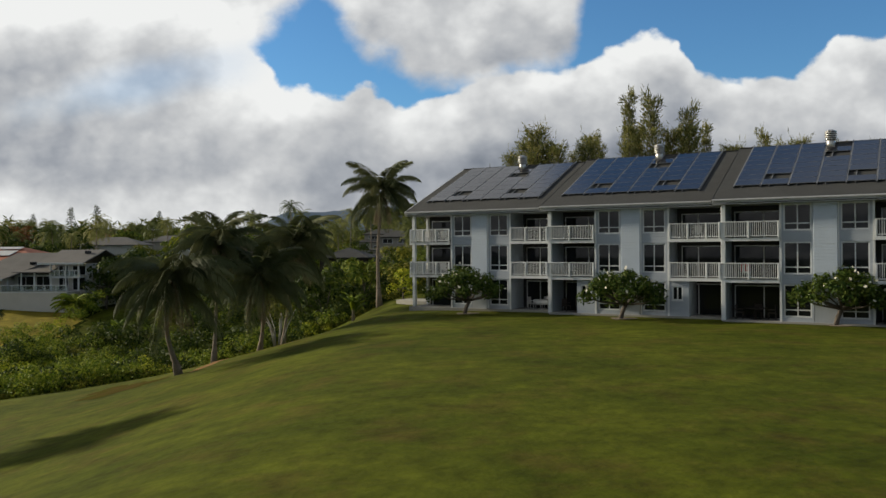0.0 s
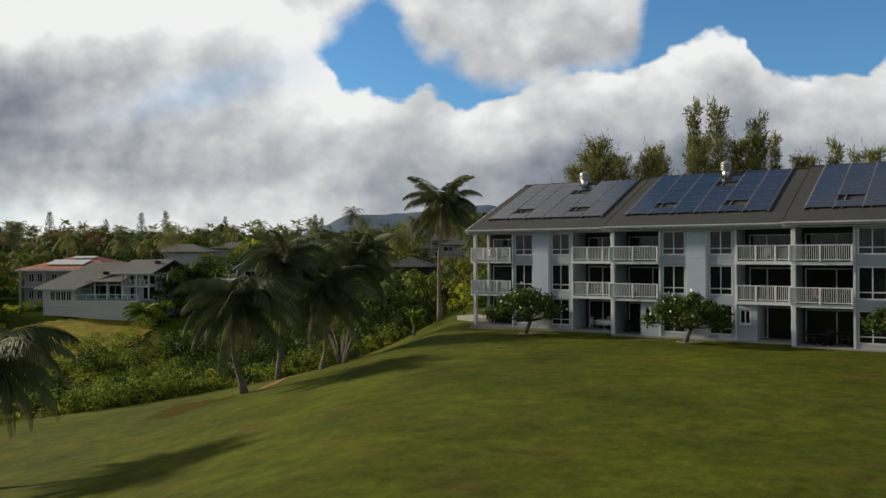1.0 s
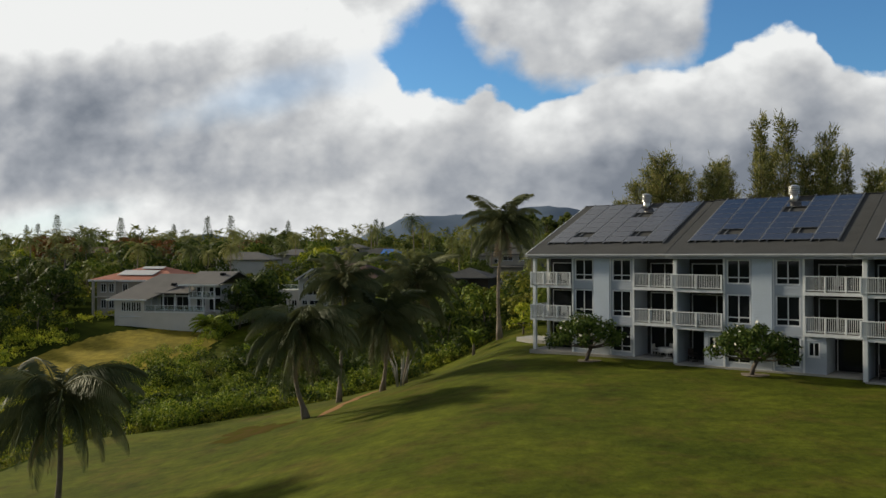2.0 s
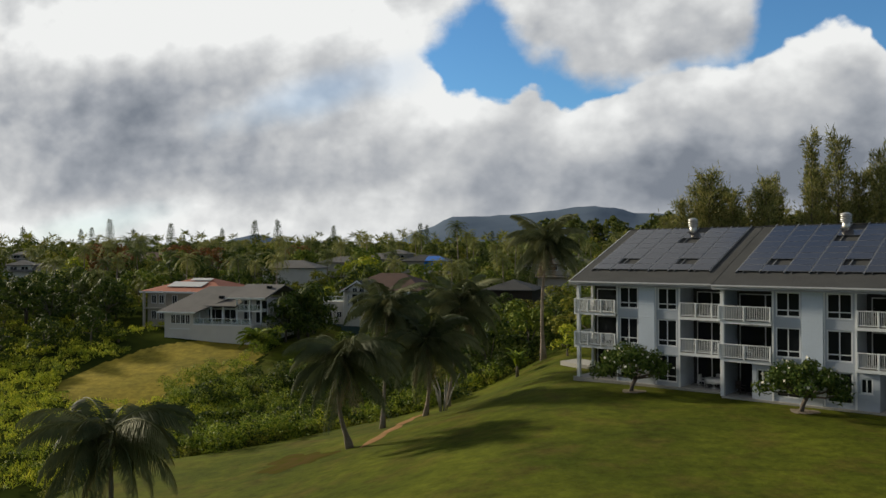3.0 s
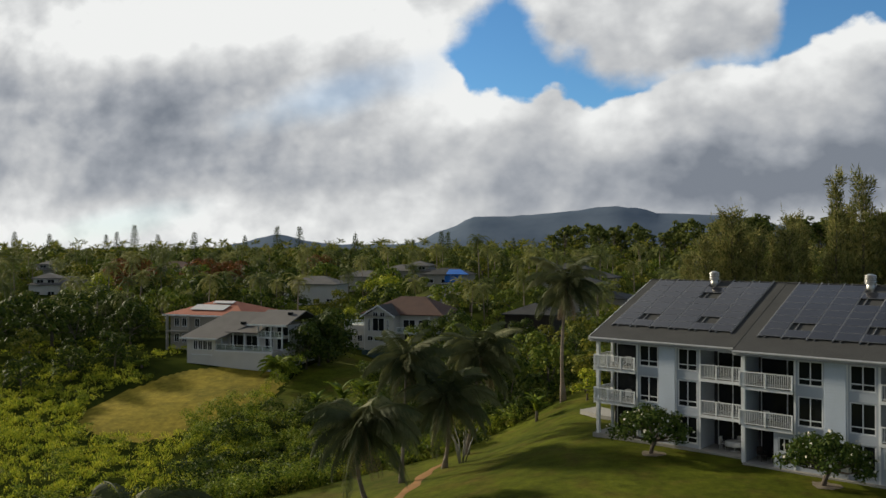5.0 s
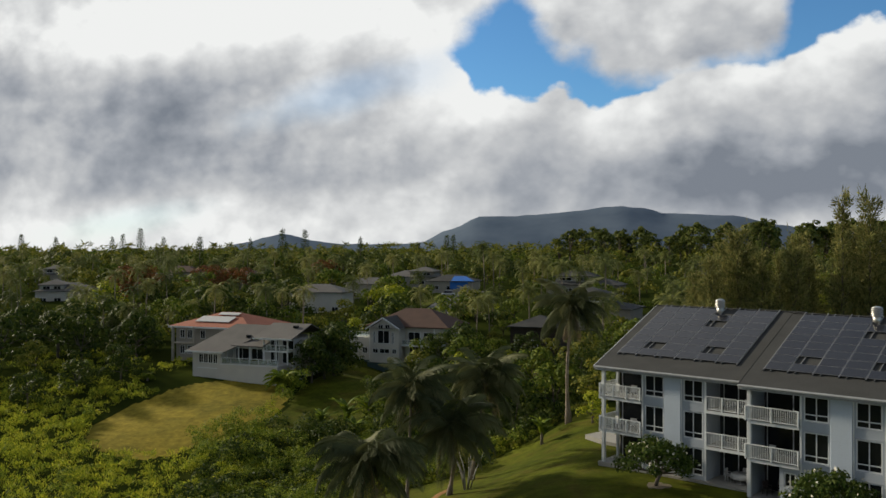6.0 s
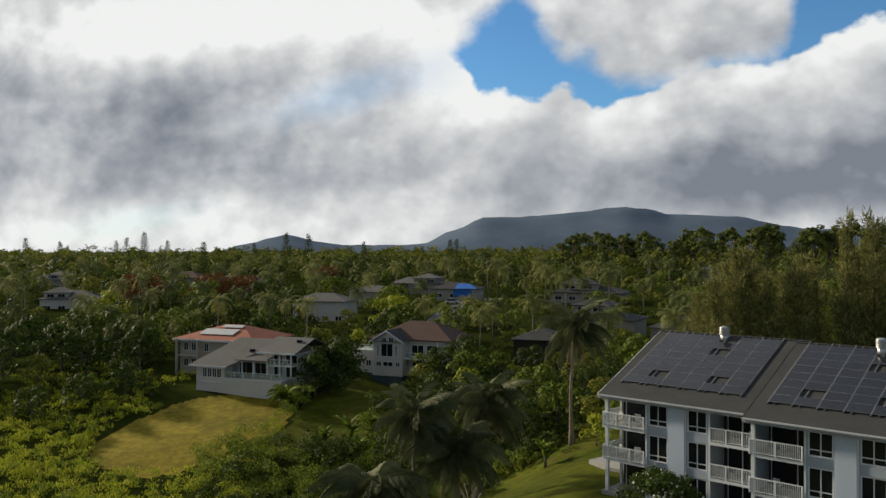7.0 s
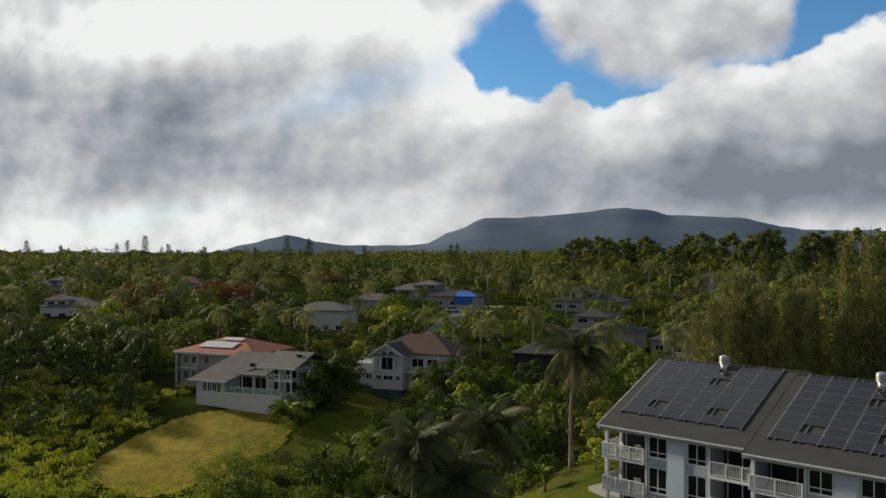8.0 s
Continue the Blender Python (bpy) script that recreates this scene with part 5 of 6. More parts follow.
def banana(x, y, s, seed):
    """Clump of broad upright paddle leaves."""
    rng = np.random.default_rng(seed)
    ob = tagged(empty("banana_plant", Matrix.Translation(at_ground(x, y))), "clump of broad bright banana leaves", "plant", "banana plants")
    for i in range(16):
        a, l, lean = i * 2.4, s * rng.uniform(1.6, 2.6), rng.uniform(0.25, 0.8)
        z0 = s * rng.uniform(0.8, 2.6)
        bm = bmesh.new()
        prev = None
        for j in range(6):
            t = j / 5
            px, pz = l * (lean * t + 0.25 * t * t), z0 + l * (t - 0.45 * t * t)
            w = 0.36 * s * math.sin(math.pi * (0.08 + 0.9 * t))
            row = [bm.verts.new((math.cos(a) * px - math.sin(a) * q * w, math.sin(a) * px + math.cos(a) * q * w, pz - 0.12 * abs(q))) for q in (-1, 0, 1)]
            if prev:
                bm.faces.new((prev[0], prev[1], row[1], row[0]))
                bm.faces.new((prev[1], prev[2], row[2], row[1]))
            prev = row
        part("leaf", bm, "leaf_yellow" if i % 3 == 0 else "leaf", ob)
    bm = bmesh.new()
    tube(bm, [(0, 0, -0.3), (0, 0, 2.4 * s)], [0.2, 0.1], 7)
    part("stalk", bm, "bark", ob)


for i, (x, y, s) in enumerate(((-38.5, 106, 1.2), (-41, 103, 1.0), (-35.5, 101, 1.0), (-24.5, 118, 1.5), (-21.5, 121, 1.4), (-26.5, 121, 1.3), (-9.5, 84.5, 0.8), (-36, 108, 1.1))):
    banana(x, y, s, i)


# ironwoods behind the block
def ironwood(name, seed, h, r, label):
    """Feathery upright tree: straight bole, rising boughs hung with fine needles."""
    rng = np.random.default_rng(seed)
    ob = tagged(empty(name, Matrix()), label, "tree", "ironwoods behind the block")
    bm = bmesh.new()
    tube(bm, [(0, 0, -0.5), (0.1, 0, h * 0.5), (0.0, 0.1, h * 0.97)], [0.28, 0.17, 0.03], 7)
    pts, outs = [], []
    for i in range(58):
        t = 0.16 + 0.82 * (i + rng.random()) / 58
        a = i * 2.4 + rng.normal() * 0.3
        l = r * (0.22 + 0.78 * (1.02 - t)) * rng.uniform(0.45, 1.2)
        s = np.array([0, 0, h * t])
        e = s + np.array([math.cos(a) * l, math.sin(a) * l, l * rng.uniform(0.8, 1.7)])
        tube(bm, [tuple(s), tuple(s * 0.5 + e * 0.5 + np.array([0, 0, -0.1])), tuple(e)], [0.05, 0.03, 0.012], 4)
        n = int(42 + 26 * l)
        u = rng.uniform(0.2, 1.08, n)[:, None]
        p = s + (e - s) * u + rng.normal(size=(n, 3)) * (0.16 + 0.10 * l)
        pts.append(p)
        outs.append(np.tile((e - s) / np.linalg.norm(e - s), (n, 1)))
    part("trunk", bm, "wood", ob)
    p, o = np.concatenate(pts), np.concatenate(outs)
    shared("crown", quads_mesh("crown", leaf_arrays(rng, p, o, 0.8, 0.12, 1.2, 0.1), ("leaf_iron",)), ob, Matrix())
    return ob


LABEL_IRON = "tall feathery olive-green ironwood tree behind the block"
irons = [ironwood("ironwood", 1, 20, 3.6, LABEL_IRON), ironwood("ironwood", 2, 17, 4.2, LABEL_IRON), ironwood("ironwood", 3, 22, 3.0, LABEL_IRON)]
IRON_AT = [(8.5, 101, 1, 0.9), (10.5, 104, 1, 1.0), (13, 103, 1, 0.98), (17.5, 100, 1, 0.96), (19.0, 106, 1, 1.05), (24, 104, 1, 1.1), (28, 102, 1, 1.05), (31, 105, 1, 1.1), (7, 106, 1, 0.8), (22.5, 100, 2, 1.02), (25.5, 101, 0, 1.1), (19.5, 103, 2, 0.78), (29.8, 100, 0, 1.02), (32.5, 102, 2, 0.86), (11.5, 102, 1, 1.08), (14.0, 100, 1, 0.94), (16.5, 104, 0, 0.8), (36, 104, 1, 0.95), (40, 103, 0, 0.9),
           (45, 104, 1, 1.0), (50, 106, 0, 0.85), (27.5, 106, 1, 0.9), (21, 109, 1, 0.85), (33.5, 110, 1, 0.9), (40, 112, 1, 1.0), (47, 114, 0, 0.9), (54, 112, 1, 1.0), (60, 116, 0, 0.9), (14, 112, 1, 0.7), (10, 108, 1, 0.62), (28, 118, 1, 0.9), (36, 122, 1, 0.9),
           (46, 124, 1, 0.95), (56, 126, 1, 0.9), (66, 124, 0, 0.85), (20, 124, 1, 0.75), (62, 106, 1, 0.9), (68, 110, 0, 0.9)]
used = set()
for i, (x, y, k, s) in enumerate(IRON_AT):
    m = Matrix.Translation(at_ground(x, y)) @ Matrix.Rotation(i * 1.7, 4, "Z") @ Matrix.Diagonal((s * 0.74, s * 0.74, s * 1.04, 1))
    if k not in used:
        used.add(k)
        irons[k].matrix_basis = m
    else:
        ob = copy_thing(irons[k], Matrix())
        ob.matrix_basis = m


# trees round the houses and over the plain
def light_palm(name, seed, h):
    """Palm for the middle distance: trunk and one crown mesh of leaves."""
    rng = np.random.default_rng(seed)
    ob = tagged(empty(name, Matrix()), "slender palm standing above the tree canopy", "palm tree", "palms over the plain")
    bm = bmesh.new()
    tube(bm, [(0, 0, -0.5), (0.15, 0.1, h * 0.5), (0.5, 0.2, h)], [0.22, 0.15, 0.11], 6)
    part("trunk", bm, "bark", ob)
    V = []
    for i in range(20):
        a, lift = i * 2.4, 1.25 - 1.9 * i / 20
        L = 4.2 * rng.uniform(0.8, 1.15)
        c, s = math.cos(a), math.sin(a)
        pos, ang = np.array([0.5, 0.2, h]), lift
        for j in range(9):
            d = np.array([c * math.cos(ang), s * math.cos(ang), math.sin(ang)])
            nxt = pos + d * L / 9
            side = np.array([-s, c, 0])
            w = 0.75 * math.sin(math.pi * (0.12 + 0.85 * j / 9))
            for q in (-1, 1):
                tip = pos + side * q * w + d * 0.35 + np.array([0, 0, -0.45 * w])
                V.append([pos, pos + d * 0.16, tip + d * 0.05, tip])
                tip2 = tip + d * L / 18
                V.append([pos + d * L / 18, pos + d * (L / 18 + 0.15), tip2 + d * 0.05, tip2])
            pos, ang = nxt, ang - 0.17 - 0.03 * j * 0.5
    shared("crown", quads_mesh("crown", np.array(V).reshape(-1, 3), ("frond",)), ob, Matrix())
    return ob


def norfolk(name, seed, h):
    """Tiered conical pine."""
    rng = np.random.default_rng(seed)
    ob = tagged(empty(name, Matrix()), "dark tiered conical pine above the canopy", "pine tree", "conical pines")
    bm = bmesh.new()
    tube(bm, [(0, 0, -0.5), (0, 0, h)], [0.3, 0.04], 6)
    part("trunk", bm, "wood", ob)
    P, O = [], []
    for i in range(17):
        t = 0.12 + 0.86 * i / 17
        for k in range(6):
            a = k * math.tau / 6 + i * 0.5
            l = h * 0.17 * (1 - t) ** 0.8 + 0.25
            n = int(8 + 9 * (1 - t))
            u = rng.uniform(0.1, 1, n)[:, None]
            d = np.array([math.cos(a), math.sin(a), 0.12])
            P.append(np.array([0, 0, h * t]) + d * l * u + rng.normal(size=(n, 3)) * 0.12)
            O.append(np.tile(d, (n, 1)))
    shared("crown", quads_mesh("crown", leaf_arrays(rng, np.concatenate(P), np.concatenate(O), 0.65, 0.22, 1.0), ("leaf_dark",)), ob, Matrix())
    return ob


LT = "leafy green tree between the houses"
protos = {
    "green": broadleaf("shade_tree", 11, 8.0, 3.6, "leaf", LT, 15, 1.5, 14, 0.62),
    "dark": broadleaf("shade_tree", 12, 9.0, 3.8, "leaf_dark", "dense dark-leaved tree beside the houses", 16, 1.6, 14, 0.62),
    "olive": broadleaf("shade_tree", 13, 7.0, 3.4, "leaf_olive", "olive-green tree with a broad crown", 14, 1.4, 14, 0.62),
    "yellow": broadleaf("shade_tree", 14, 6.5, 3.4, "leaf_yellow", "bright yellow-green sunlit tree", 14, 1.4, 14, 0.62),
    "rust": broadleaf("flame_tree", 15, 8.0, 5.0, "leaf_rust", "wide tree covered in rust-orange blossom", 18, 1.6, 18, 0.6, flat=0.4),
    "tall": broadleaf("gum_tree", 16, 24.0, 5.0, "leaf_far", "tall dark gum tree on the skyline", 20, 2.0, 5, 1.5, 0.4, "gum trees on the skyline", 0.35, 0.45),
    "green_far": broadleaf("canopy_tree", 21, 8.0, 3.8, "leaf", "green tree in the far canopy", 11, 1.8, 7.5, 1.0, group="canopy trees"),
    "dark_far": broadleaf("canopy_tree", 22, 9.0, 4.0, "leaf_far", "dark green tree in the far canopy", 11, 1.9, 7.5, 1.0, group="canopy trees"),
    "olive_far": broadleaf("canopy_tree", 23, 7.5, 3.8, "leaf_olive", "olive-green tree in the far canopy", 11, 1.8, 7.5, 1.0, group="canopy trees"),
    "palm": light_palm("slender_palm", 17, 9.5),
    "palm2": light_palm("slender_palm", 18, 12.5),
    "pine": norfolk("conical_pine", 19, 16),
}
placed = {}


def plant(kind, x, y, s=1.0, turn=0.0, sink=0.0):
    m = Matrix.Translation(at_ground(x, y, -sink)) @ Matrix.Rotation(turn, 4, "Z") @ Matrix.Diagonal((s, s, s, 1))
    src = protos[kind]
    if kind not in placed:
        placed[kind] = 1
        src.matrix_basis = m
    else:
        placed[kind] += 1
        copy_thing(src, Matrix()).matrix_basis = m


PLACED = [("green", -24, 143, 0.6), ("dark", -19, 144, 0.65), ("olive", -15, 146, 0.6), ("green", -29, 146, 0.7), ("yellow", -21, 138, 0.5), ("dark", -51.0, 124.0, 0.78), ("dark", -50.4, 128, 0.9), ("dark", -50.2, 132, 1.0), ("dark", -51, 137, 0.9),
          ("green", -35.5, 138, 0.85), ("dark", -32, 135, 0.85), ("olive", -36, 133, 0.7), ("dark", -30, 140, 0.9), ("green", -28, 133, 0.9), ("yellow", -27, 128, 0.7),
          ("yellow", -56, 186, 1.25), ("yellow", -60, 190, 1.1), ("green", -53, 183, 1.0), ("yellow", -58, 165, 0.7), ("olive", -64, 160, 0.8), ("yellow", -52, 163, 0.6),
          ("rust", -142, 214, 1.35), ("rust", -131, 232, 1.2), ("rust", -122, 236, 1.1), ("rust", -128, 330, 1.1),
          ("dark", -98, 130, 1.0), ("dark", -106, 134, 1.1), ("dark", -92, 138, 0.95), ("dark", -112, 126, 1.15), ("dark", -99, 145, 1.1), ("dark", -108, 150, 1.1), ("dark", -118, 140, 1.1), ("olive", -101, 122, 0.8), ("dark", -120, 120, 1.0),
          ("green", -95, 160, 1.0), ("green", -104, 168, 1.0), ("olive", -90, 168, 0.9), ("green", -88, 118, 0.5), ("dark", -83, 120, 0.7), ("dark", -86, 113, 0.62), ("dark", -90, 107, 0.6), ("dark", -112, 108, 0.8), ("dark", -122, 104, 0.9), ("dark", -105, 114, 0.7),
          ("dark", -14, 96, 0.9), ("green", -10, 102, 0.9), ("olive", -4, 96, 0.75), ("green", -2, 92, 0.6), ("dark", -18, 105, 1.0), ("yellow", -4.5, 87, 0.45), ("green", 1, 104, 0.8), ("olive", 5, 110, 0.8),
          ("dark", -22, 112, 0.9), ("dark", -28, 115, 0.8), ("green", -14, 118, 0.9), ("olive", -8, 124, 0.9), ("green", 0, 130, 0.9), ("olive", 8, 126, 0.9), ("dark", -30, 98, 0.6), ("dark", -24, 92, 0.6),
          ("palm2", -48, 262, 1.2), ("palm2", -44, 256, 1.0), ("palm", 10, 190, 1.0), ("palm", 5, 170, 0.8), ("palm2", -18, 205, 1.0), ("palm", -30, 170, 0.9), ("pine", 46, 330, 1.3), ("palm", -6, 150, 0.8)]
for i, (k, x, y, s) in enumerate(PLACED):
    plant(k, x, y, s, i * 1.3)

HOUSES = [(-22, 152, 9, 9, 12), (-15, 186, 18, 12, 16), (-25, 255, 20, 12, 16), (22, 372, 20, 12, 16), (-90, 203, 16, 10, 15), (-86, 234, 14, 10, 14), (-90, 288, 18, 11, 15), (-80, 335, 18, 11, 15), (-242, 284, 18, 11, 15), (-178, 214, 17, 12, 15),
          (-208, 320, 22, 12, 15), (-162, 288, 22, 12, 15), (-57, 230, 12, 40, 14)]
taken = []


def clear_of_houses(x, y):
    for hx, hy, w, d, r in HOUSES:
        if hx - 5 < x < hx + w + 4 and hy - 10 < y < hy + d + 4:
            return False
    if abs(x + 50 + (y - 195) * 0.0) < 7 and 186 < y < 275:
        return False
    return True


rng = random.Random(7)
for i, (hx, hy, w, d, r) in enumerate(HOUSES[1:-1]):
    for q in range(3):
        plant(rng.choice(("green", "olive", "dark", "palm")), hx + w * (q + rng.uniform(-0.2, 0.6)) / 2.4, hy - rng.uniform(6, 11), rng.uniform(0.28, 0.45), q * 1.7 + i)
MIX = ["green"] * 6 + ["dark"] * 4 + ["olive"] * 4 + ["yellow"] * 2 + ["palm"] * 7 + ["palm2"] * 6 + ["pine"] * 1
UNDER = []
y = 140.0
while y < 430:
    x = -0.98 * y - 22
    while x < 0.60 * y + 20:
        px, py = x + rng.uniform(-4, 4), y + rng.uniform(-4, 4)
        kind = rng.choice(MIX)
        if kind == "pine" and py < 240:
            kind = "palm"
        if py > 235 and kind in ("green", "dark", "olive", "yellow"):
            kind = {"green": "green_far", "dark": "dark_far"}.get(kind, "olive_far")
        if allowed(np.array(px), np.array(py)) and clear_of_houses(px, py) and rng.random() < 0.86 and not (8 < px < 72 and py < 130) and not (py < 150 and -60 < px < -30):
            plant(kind, px, py, rng.uniform(0.70, 1.05) if kind in ("palm", "palm2") else rng.choice((0.45, 0.6, 0.75, 0.95, 1.2)) * rng.uniform(0.9, 1.1), rng.uniform(0, 6.28), 0.4)
            if kind in ("palm", "palm2", "pine"):
                UNDER.append((px + rng.uniform(-3, 3), py + rng.uniform(-2, 3), rng.uniform(3.2, 5.6)))
        x += 8.6 + (y - 140) * 0.028
    y += 8.2 + (y - 140) * 0.034
for i in range(62):
    plant("tall", -40 + i * 4.3 + rng.uniform(-5, 5), 455 + rng.uniform(-25, 60), rng.uniform(0.75, 1.05) + 0.005 * i, i)
for i in range(24):
    px = -430 + (i // 2) * 46 + (i % 2) * 9 + rng.uniform(-16, 16)
    plant("pine", px, 470 + rng.uniform(-60, 120), rng.uniform(0.85, 1.7), i)


def understorey():
    """Low trees and bushes that close the gaps below the palms, one object."""
    r = np.random.default_rng(12)
    V, I = [], []
    for x, y, h in UNDER:
        z = gz(x, y)
        blobs = [((x + r.normal() * h * 0.45, y + r.normal() * h * 0.45, z + h * r.uniform(0.3, 0.8)), h * r.uniform(0.22, 0.40)) for _ in range(7)]
        p, o = shell(r, blobs, 9.0, 0.8, 0.15)
        v = cover_arrays(r, p, o, 0.85, 0.6, 0.4)
        V.append(v)
        I.append(np.full(len(v) // 4, r.integers(3)))
    me = quads_mesh("understorey", np.concatenate(V), ("leaf", "leaf_dark", "leaf_olive"), np.concatenate(I))
    return tagged(new("understorey", me), "low mixed green trees growing below the palms", "trees", kind="stuff")


understorey()


def far_woods():
    """The wooded plain beyond: clumps of leaves and palm heads, one object."""
    rng = np.random.default_rng(5)
    V, I = [], []
    for n, (r0, r1, q, size) in enumerate(((410, 650, 1700, 1.0), (650, 1100, 1100, 1.5), (1100, 2600, 600, 2.6))):
        r = np.sqrt(rng.uniform(r0 ** 2, r1 ** 2, q))
        az = rng.uniform(-0.86, 0.62, q)
        X, Y = r * np.sin(az), r * np.cos(az)
        Z = ground_z(X, Y)
        for x, y, z in zip(X, Y, Z):
            h = rng.uniform(4.5, 13.0) * (1 + 0.10 * (size - 1))
            k = rng.choice(4, p=(0.28, 0.20, 0.20, 0.32))
            if k == 3:
                p = np.tile([x, y, z + h * 1.2], (24, 1)) + rng.normal(size=(24, 3)) * 0.3
                a = np.arange(24) * 2.4
                o = np.stack([np.cos(a), np.sin(a), np.linspace(1.0, -0.7, 24)], 1)
                v = leaf_arrays(rng, p, o, 3.2, 0.6, 2.2)
            else:
                blobs = [((x + rng.normal() * 2.4 * size, y + rng.normal() * 2.4 * size, z + h * rng.uniform(0.35, 0.85)), rng.uniform(1.5, 2.6) * size) for _ in range(5)]
                p, o = shell(rng, blobs, 2.4 / size ** 2, 0.6, 0.1)
                v = cover_arrays(rng, p, o, 1.6 * size, 1.1 * size, 0.4)
            V.append(v)
            I.append(np.full(len(v) // 4, k))
    me = quads_mesh("far_woods", np.concatenate(V), ("leaf_far", "leaf_olive", "leaf", "leaf_olive"), np.concatenate(I))
    return tagged(new("far_woods", me), "dense wooded plain of mixed trees and palms", "woods", kind="stuff")


far_woods()


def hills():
    """Long low mountain ridge far behind the woods, its surface tinted for haze."""
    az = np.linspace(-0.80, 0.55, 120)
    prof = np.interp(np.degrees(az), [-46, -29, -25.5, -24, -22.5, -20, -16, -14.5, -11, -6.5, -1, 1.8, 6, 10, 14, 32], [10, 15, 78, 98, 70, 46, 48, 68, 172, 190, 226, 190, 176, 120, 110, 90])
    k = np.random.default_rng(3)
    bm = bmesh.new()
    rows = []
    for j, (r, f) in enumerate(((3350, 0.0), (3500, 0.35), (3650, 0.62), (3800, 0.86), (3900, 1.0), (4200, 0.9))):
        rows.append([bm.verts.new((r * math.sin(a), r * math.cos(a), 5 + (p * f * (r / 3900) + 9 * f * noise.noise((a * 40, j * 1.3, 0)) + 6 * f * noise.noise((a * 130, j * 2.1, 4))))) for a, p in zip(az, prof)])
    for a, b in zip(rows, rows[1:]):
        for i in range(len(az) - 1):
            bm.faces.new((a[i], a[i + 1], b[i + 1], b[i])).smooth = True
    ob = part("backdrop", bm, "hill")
    return tagged(ob, "mountain ridge tinted blue-grey for distance haze, under low cloud", "hills", kind="structure")


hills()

# ---- houses over the plain ----
M["shingle_mid"] = material("mid_grey_shingles", (0.135, 0.130, 0.122), (0.10, 0.096, 0.09), rough=0.9, scale=0.5, fine=6.0, bump=0.5)
HL = "grey-roofed house half hidden by trees"
house(pose(-23, 152, -1.2, 0, 0, -6), 9, 10, 4.6, 1.8, "shingle", "dark_wall", "dark timber house with a low grey roof", None, 3)
house(pose(-16, 186, 0.8, 0, 0, -14), 15, 11, 4.0, 1.6, "shingle", "stucco", "house with stacked grey hip roofs among palms", (1, 9, 1, 9, 3.0, 1.6), 4)
house(pose(2, 181, 0.4, 0, 0, -28), 12, 9, 3.2, 2.2, "shingle", "stucco", HL, None, 3)
house(pose(-27, 256, 4.0, 0, 0, -10), 22, 11, 3.2, 2.0, "shingle", "stucco", "long grey-roofed house by the road", (2, 14, 2, 9, 2.6, 1.7), 5)
house(pose(20, 373, 5.5, 0, 0, -8), 18, 11, 4.0, 2.4, "shingle", "stucco", HL, (4, 12, 2, 9, 2.4, 1.6), 4)
house(pose(-91, 205, 0.5, 0, 0, 2), 15, 10, 6.0, 2.0, "shingle_mid", "stucco_white", "two-storey white house with a grey hip roof", None, 4)
house(pose(-86, 236, 2.8, 0, 0, 2), 13, 9, 4.8, 1.8, "shingle_mid", "stucco", HL, None, 3)
house(pose(-90, 290, 4.6, 0, 0, -4), 20, 11, 3.6, 2.2, "shingle_mid", "stucco", "low house with a wide pale-grey roof", (9, 18, 1, 9, 2.0, 1.6), 5)
house(pose(-243, 286, 4.0, 0, 0, 20), 18, 11, 4.0, 2.2, "shingle_mid", "stucco", HL, (8, 16, 1, 9, 2.4, 1.6), 4)
house(pose(-179, 216, 1.0, 0, 0, 22), 17, 12, 4.2, 2.4, "shingle_mid", "stucco_white", "house with shiny grey metal hip roofs", (1, 8, 1, 9, 2.0, 1.6), 4)
house(pose(-206, 320, 4.5, 0, 0, 6), 20, 11, 4.0, 2.6, "shingle_brown", "stucco", "house with a brown shingle roof and chimney", None, 4)
house(pose(-162, 288, 4.2, 0, 0, 4), 20, 11, 4.0, 2.6, "shingle_brown", "stucco", "house with a brown shingle roof", None, 4)
tarp_house = house(pose(-66, 258, 4.2, 0, 0, -3), 15, 10, 3.6, 2.0, "shingle", "stucco", "house under repair with a blue tarpaulin on its roof", None, 3)
bm = bmesh.new()
quad_prism(bm, [(8.0, -0.75, 3.78), (15.7, -0.75, 3.78), (12.0, 3.2, 5.25), (8.0, 3.2, 5.25)], 0.03)
part("tarpaulin", bm, "tarp", tarp_house, "bright blue tarpaulin")
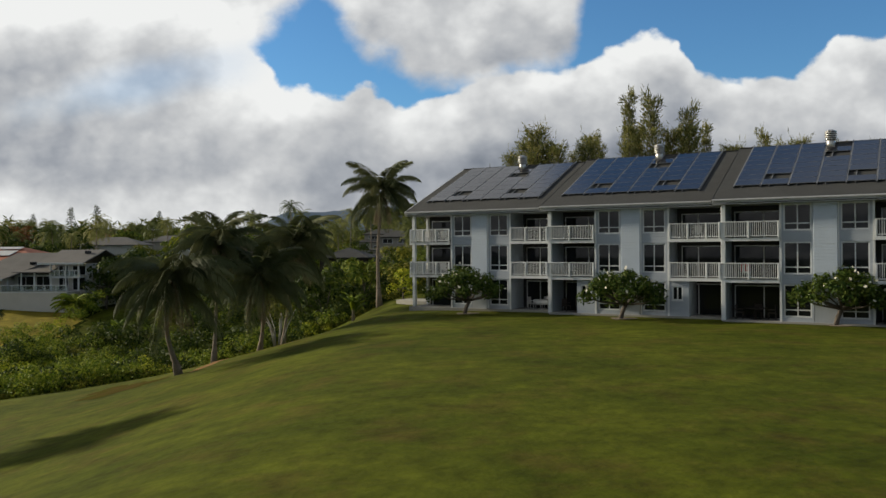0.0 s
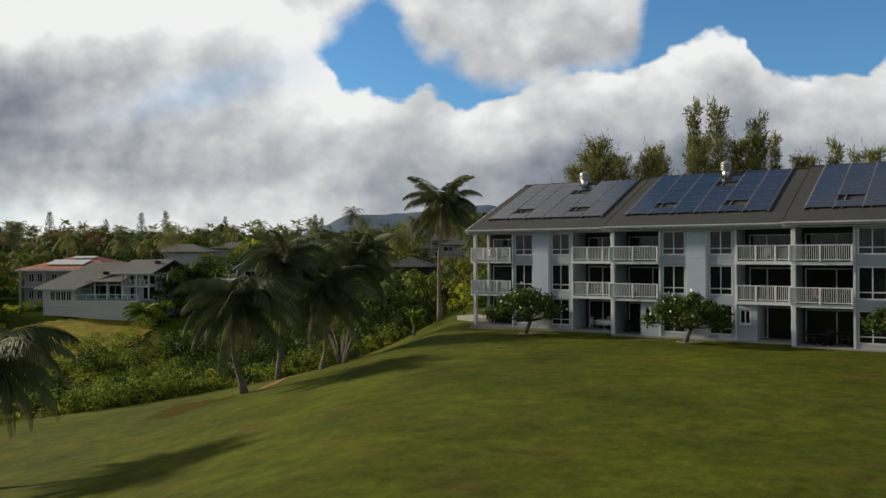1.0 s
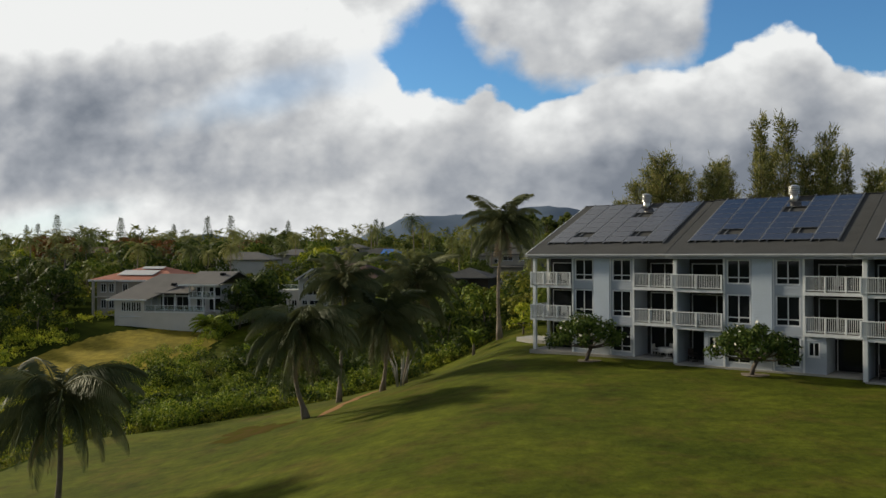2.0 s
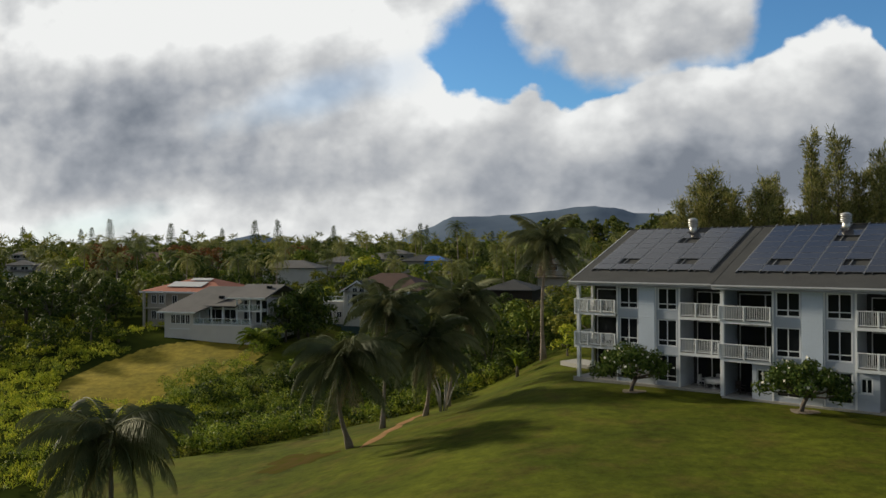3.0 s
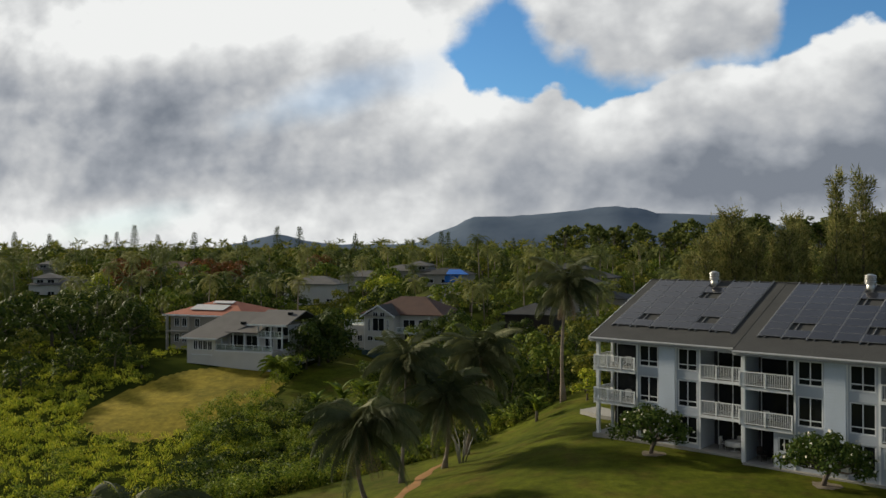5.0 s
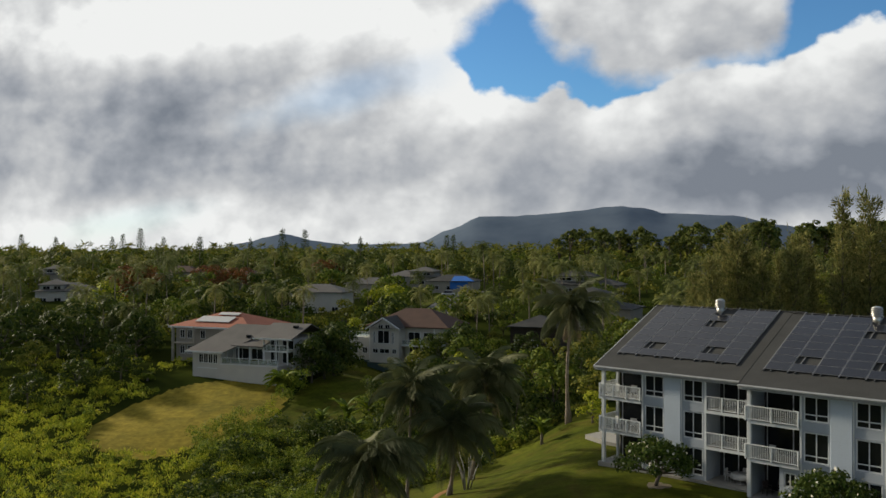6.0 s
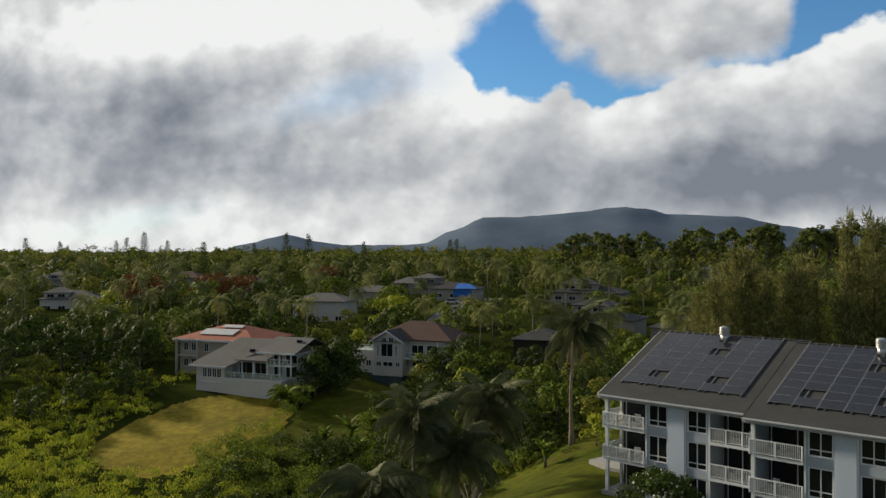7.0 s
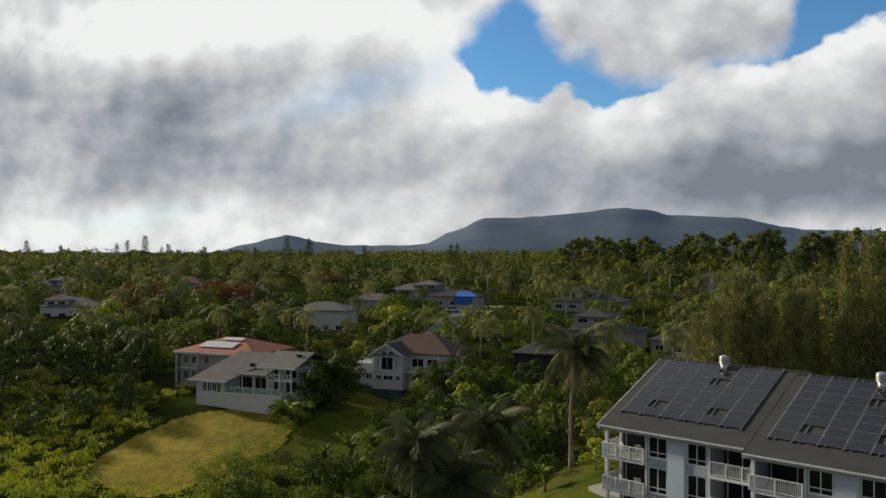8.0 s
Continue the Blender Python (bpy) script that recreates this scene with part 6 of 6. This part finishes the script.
part("tarpaulin", boxes([(7.5, -0.12, 1.2, 13.5, -0.02, 3.4)]), "tarp", tarp_house, "bright blue tarpaulin")


def road():
    """Residential street climbing away between verges, with a pale kerb line."""
    def strip(name, off0, off1, mat, lift, label, kind):
        bm = bmesh.new()
        prev = None
        for i in range(34):
            y = 186 + i * 2.6
            cx = -50.5 - 2.5 * math.sin((y - 186) / 60)
            row = [bm.verts.new((cx + o, y, gz(cx + o, y) + lift)) for o in (off0, off1)]
            if prev:
                bm.faces.new((prev[0], prev[1], row[1], row[0]))
            prev = row
        return tagged(part(name, bm, mat), label, "road", kind=kind)
    strip("road", -3.6, 3.6, "asphalt", 0.06, "grey asphalt residential street", "structure")
    # sun and shade on the verges come from two different grass colours
    strip("verge", 4.0, 8.5, "lawn_bright", 0.05, "mown grass verge, sunlight put into its bright colour", "structure")
    strip("verge", -8.0, -4.0, "lawn", 0.05, "mown grass verge, shade put into its darker colour", "structure")
    strip("kerb", 3.6, 4.0, "slab", 0.16, "pale concrete kerb", "structure")


# lawn colour brightened to carry the sunlight on the right verge
M["lawn_bright"] = material("lawn_bright", (0.17, 0.19, 0.02), (0.12, 0.14, 0.018), rough=0.95, scale=0.3, fine=3.0, space="World")
road()


def car(x, y, turn, paint, label):
    ob = tagged(empty("car", Matrix.Translation(at_ground(x, y, 0.08)) @ Matrix.Rotation(radians(turn), 4, "Z")), label, "car")
    part("body", boxes([(-2.2, -0.88, 0.32, 2.2, 0.88, 0.95)], 0.16), paint, ob)
    bm = boxes([(-1.7, -0.80, 0.951, 1.15, 0.80, 1.62)])
    for v in bm.verts:
        if v.co.z > 1.2:
            v.co.x *= 0.78
            v.co.y *= 0.86
    part("cabin", bm, "car_dark", ob)
    part("roof_panel", boxes([(-1.3, -0.68, 1.621, 0.88, 0.68, 1.67)], 0.02), paint, ob)
    for wx in (-1.35, 1.35):
        for wy in (-0.82, 0.82):
            bm = bmesh.new()
            tube(bm, [(wx, wy - 0.11, 0.33), (wx, wy + 0.11, 0.33)], [0.33, 0.33], 14)
            part("wheel", bm, "car_dark", ob)


car(-56.5, 247, 12, "car", "white parked estate car on the verge")
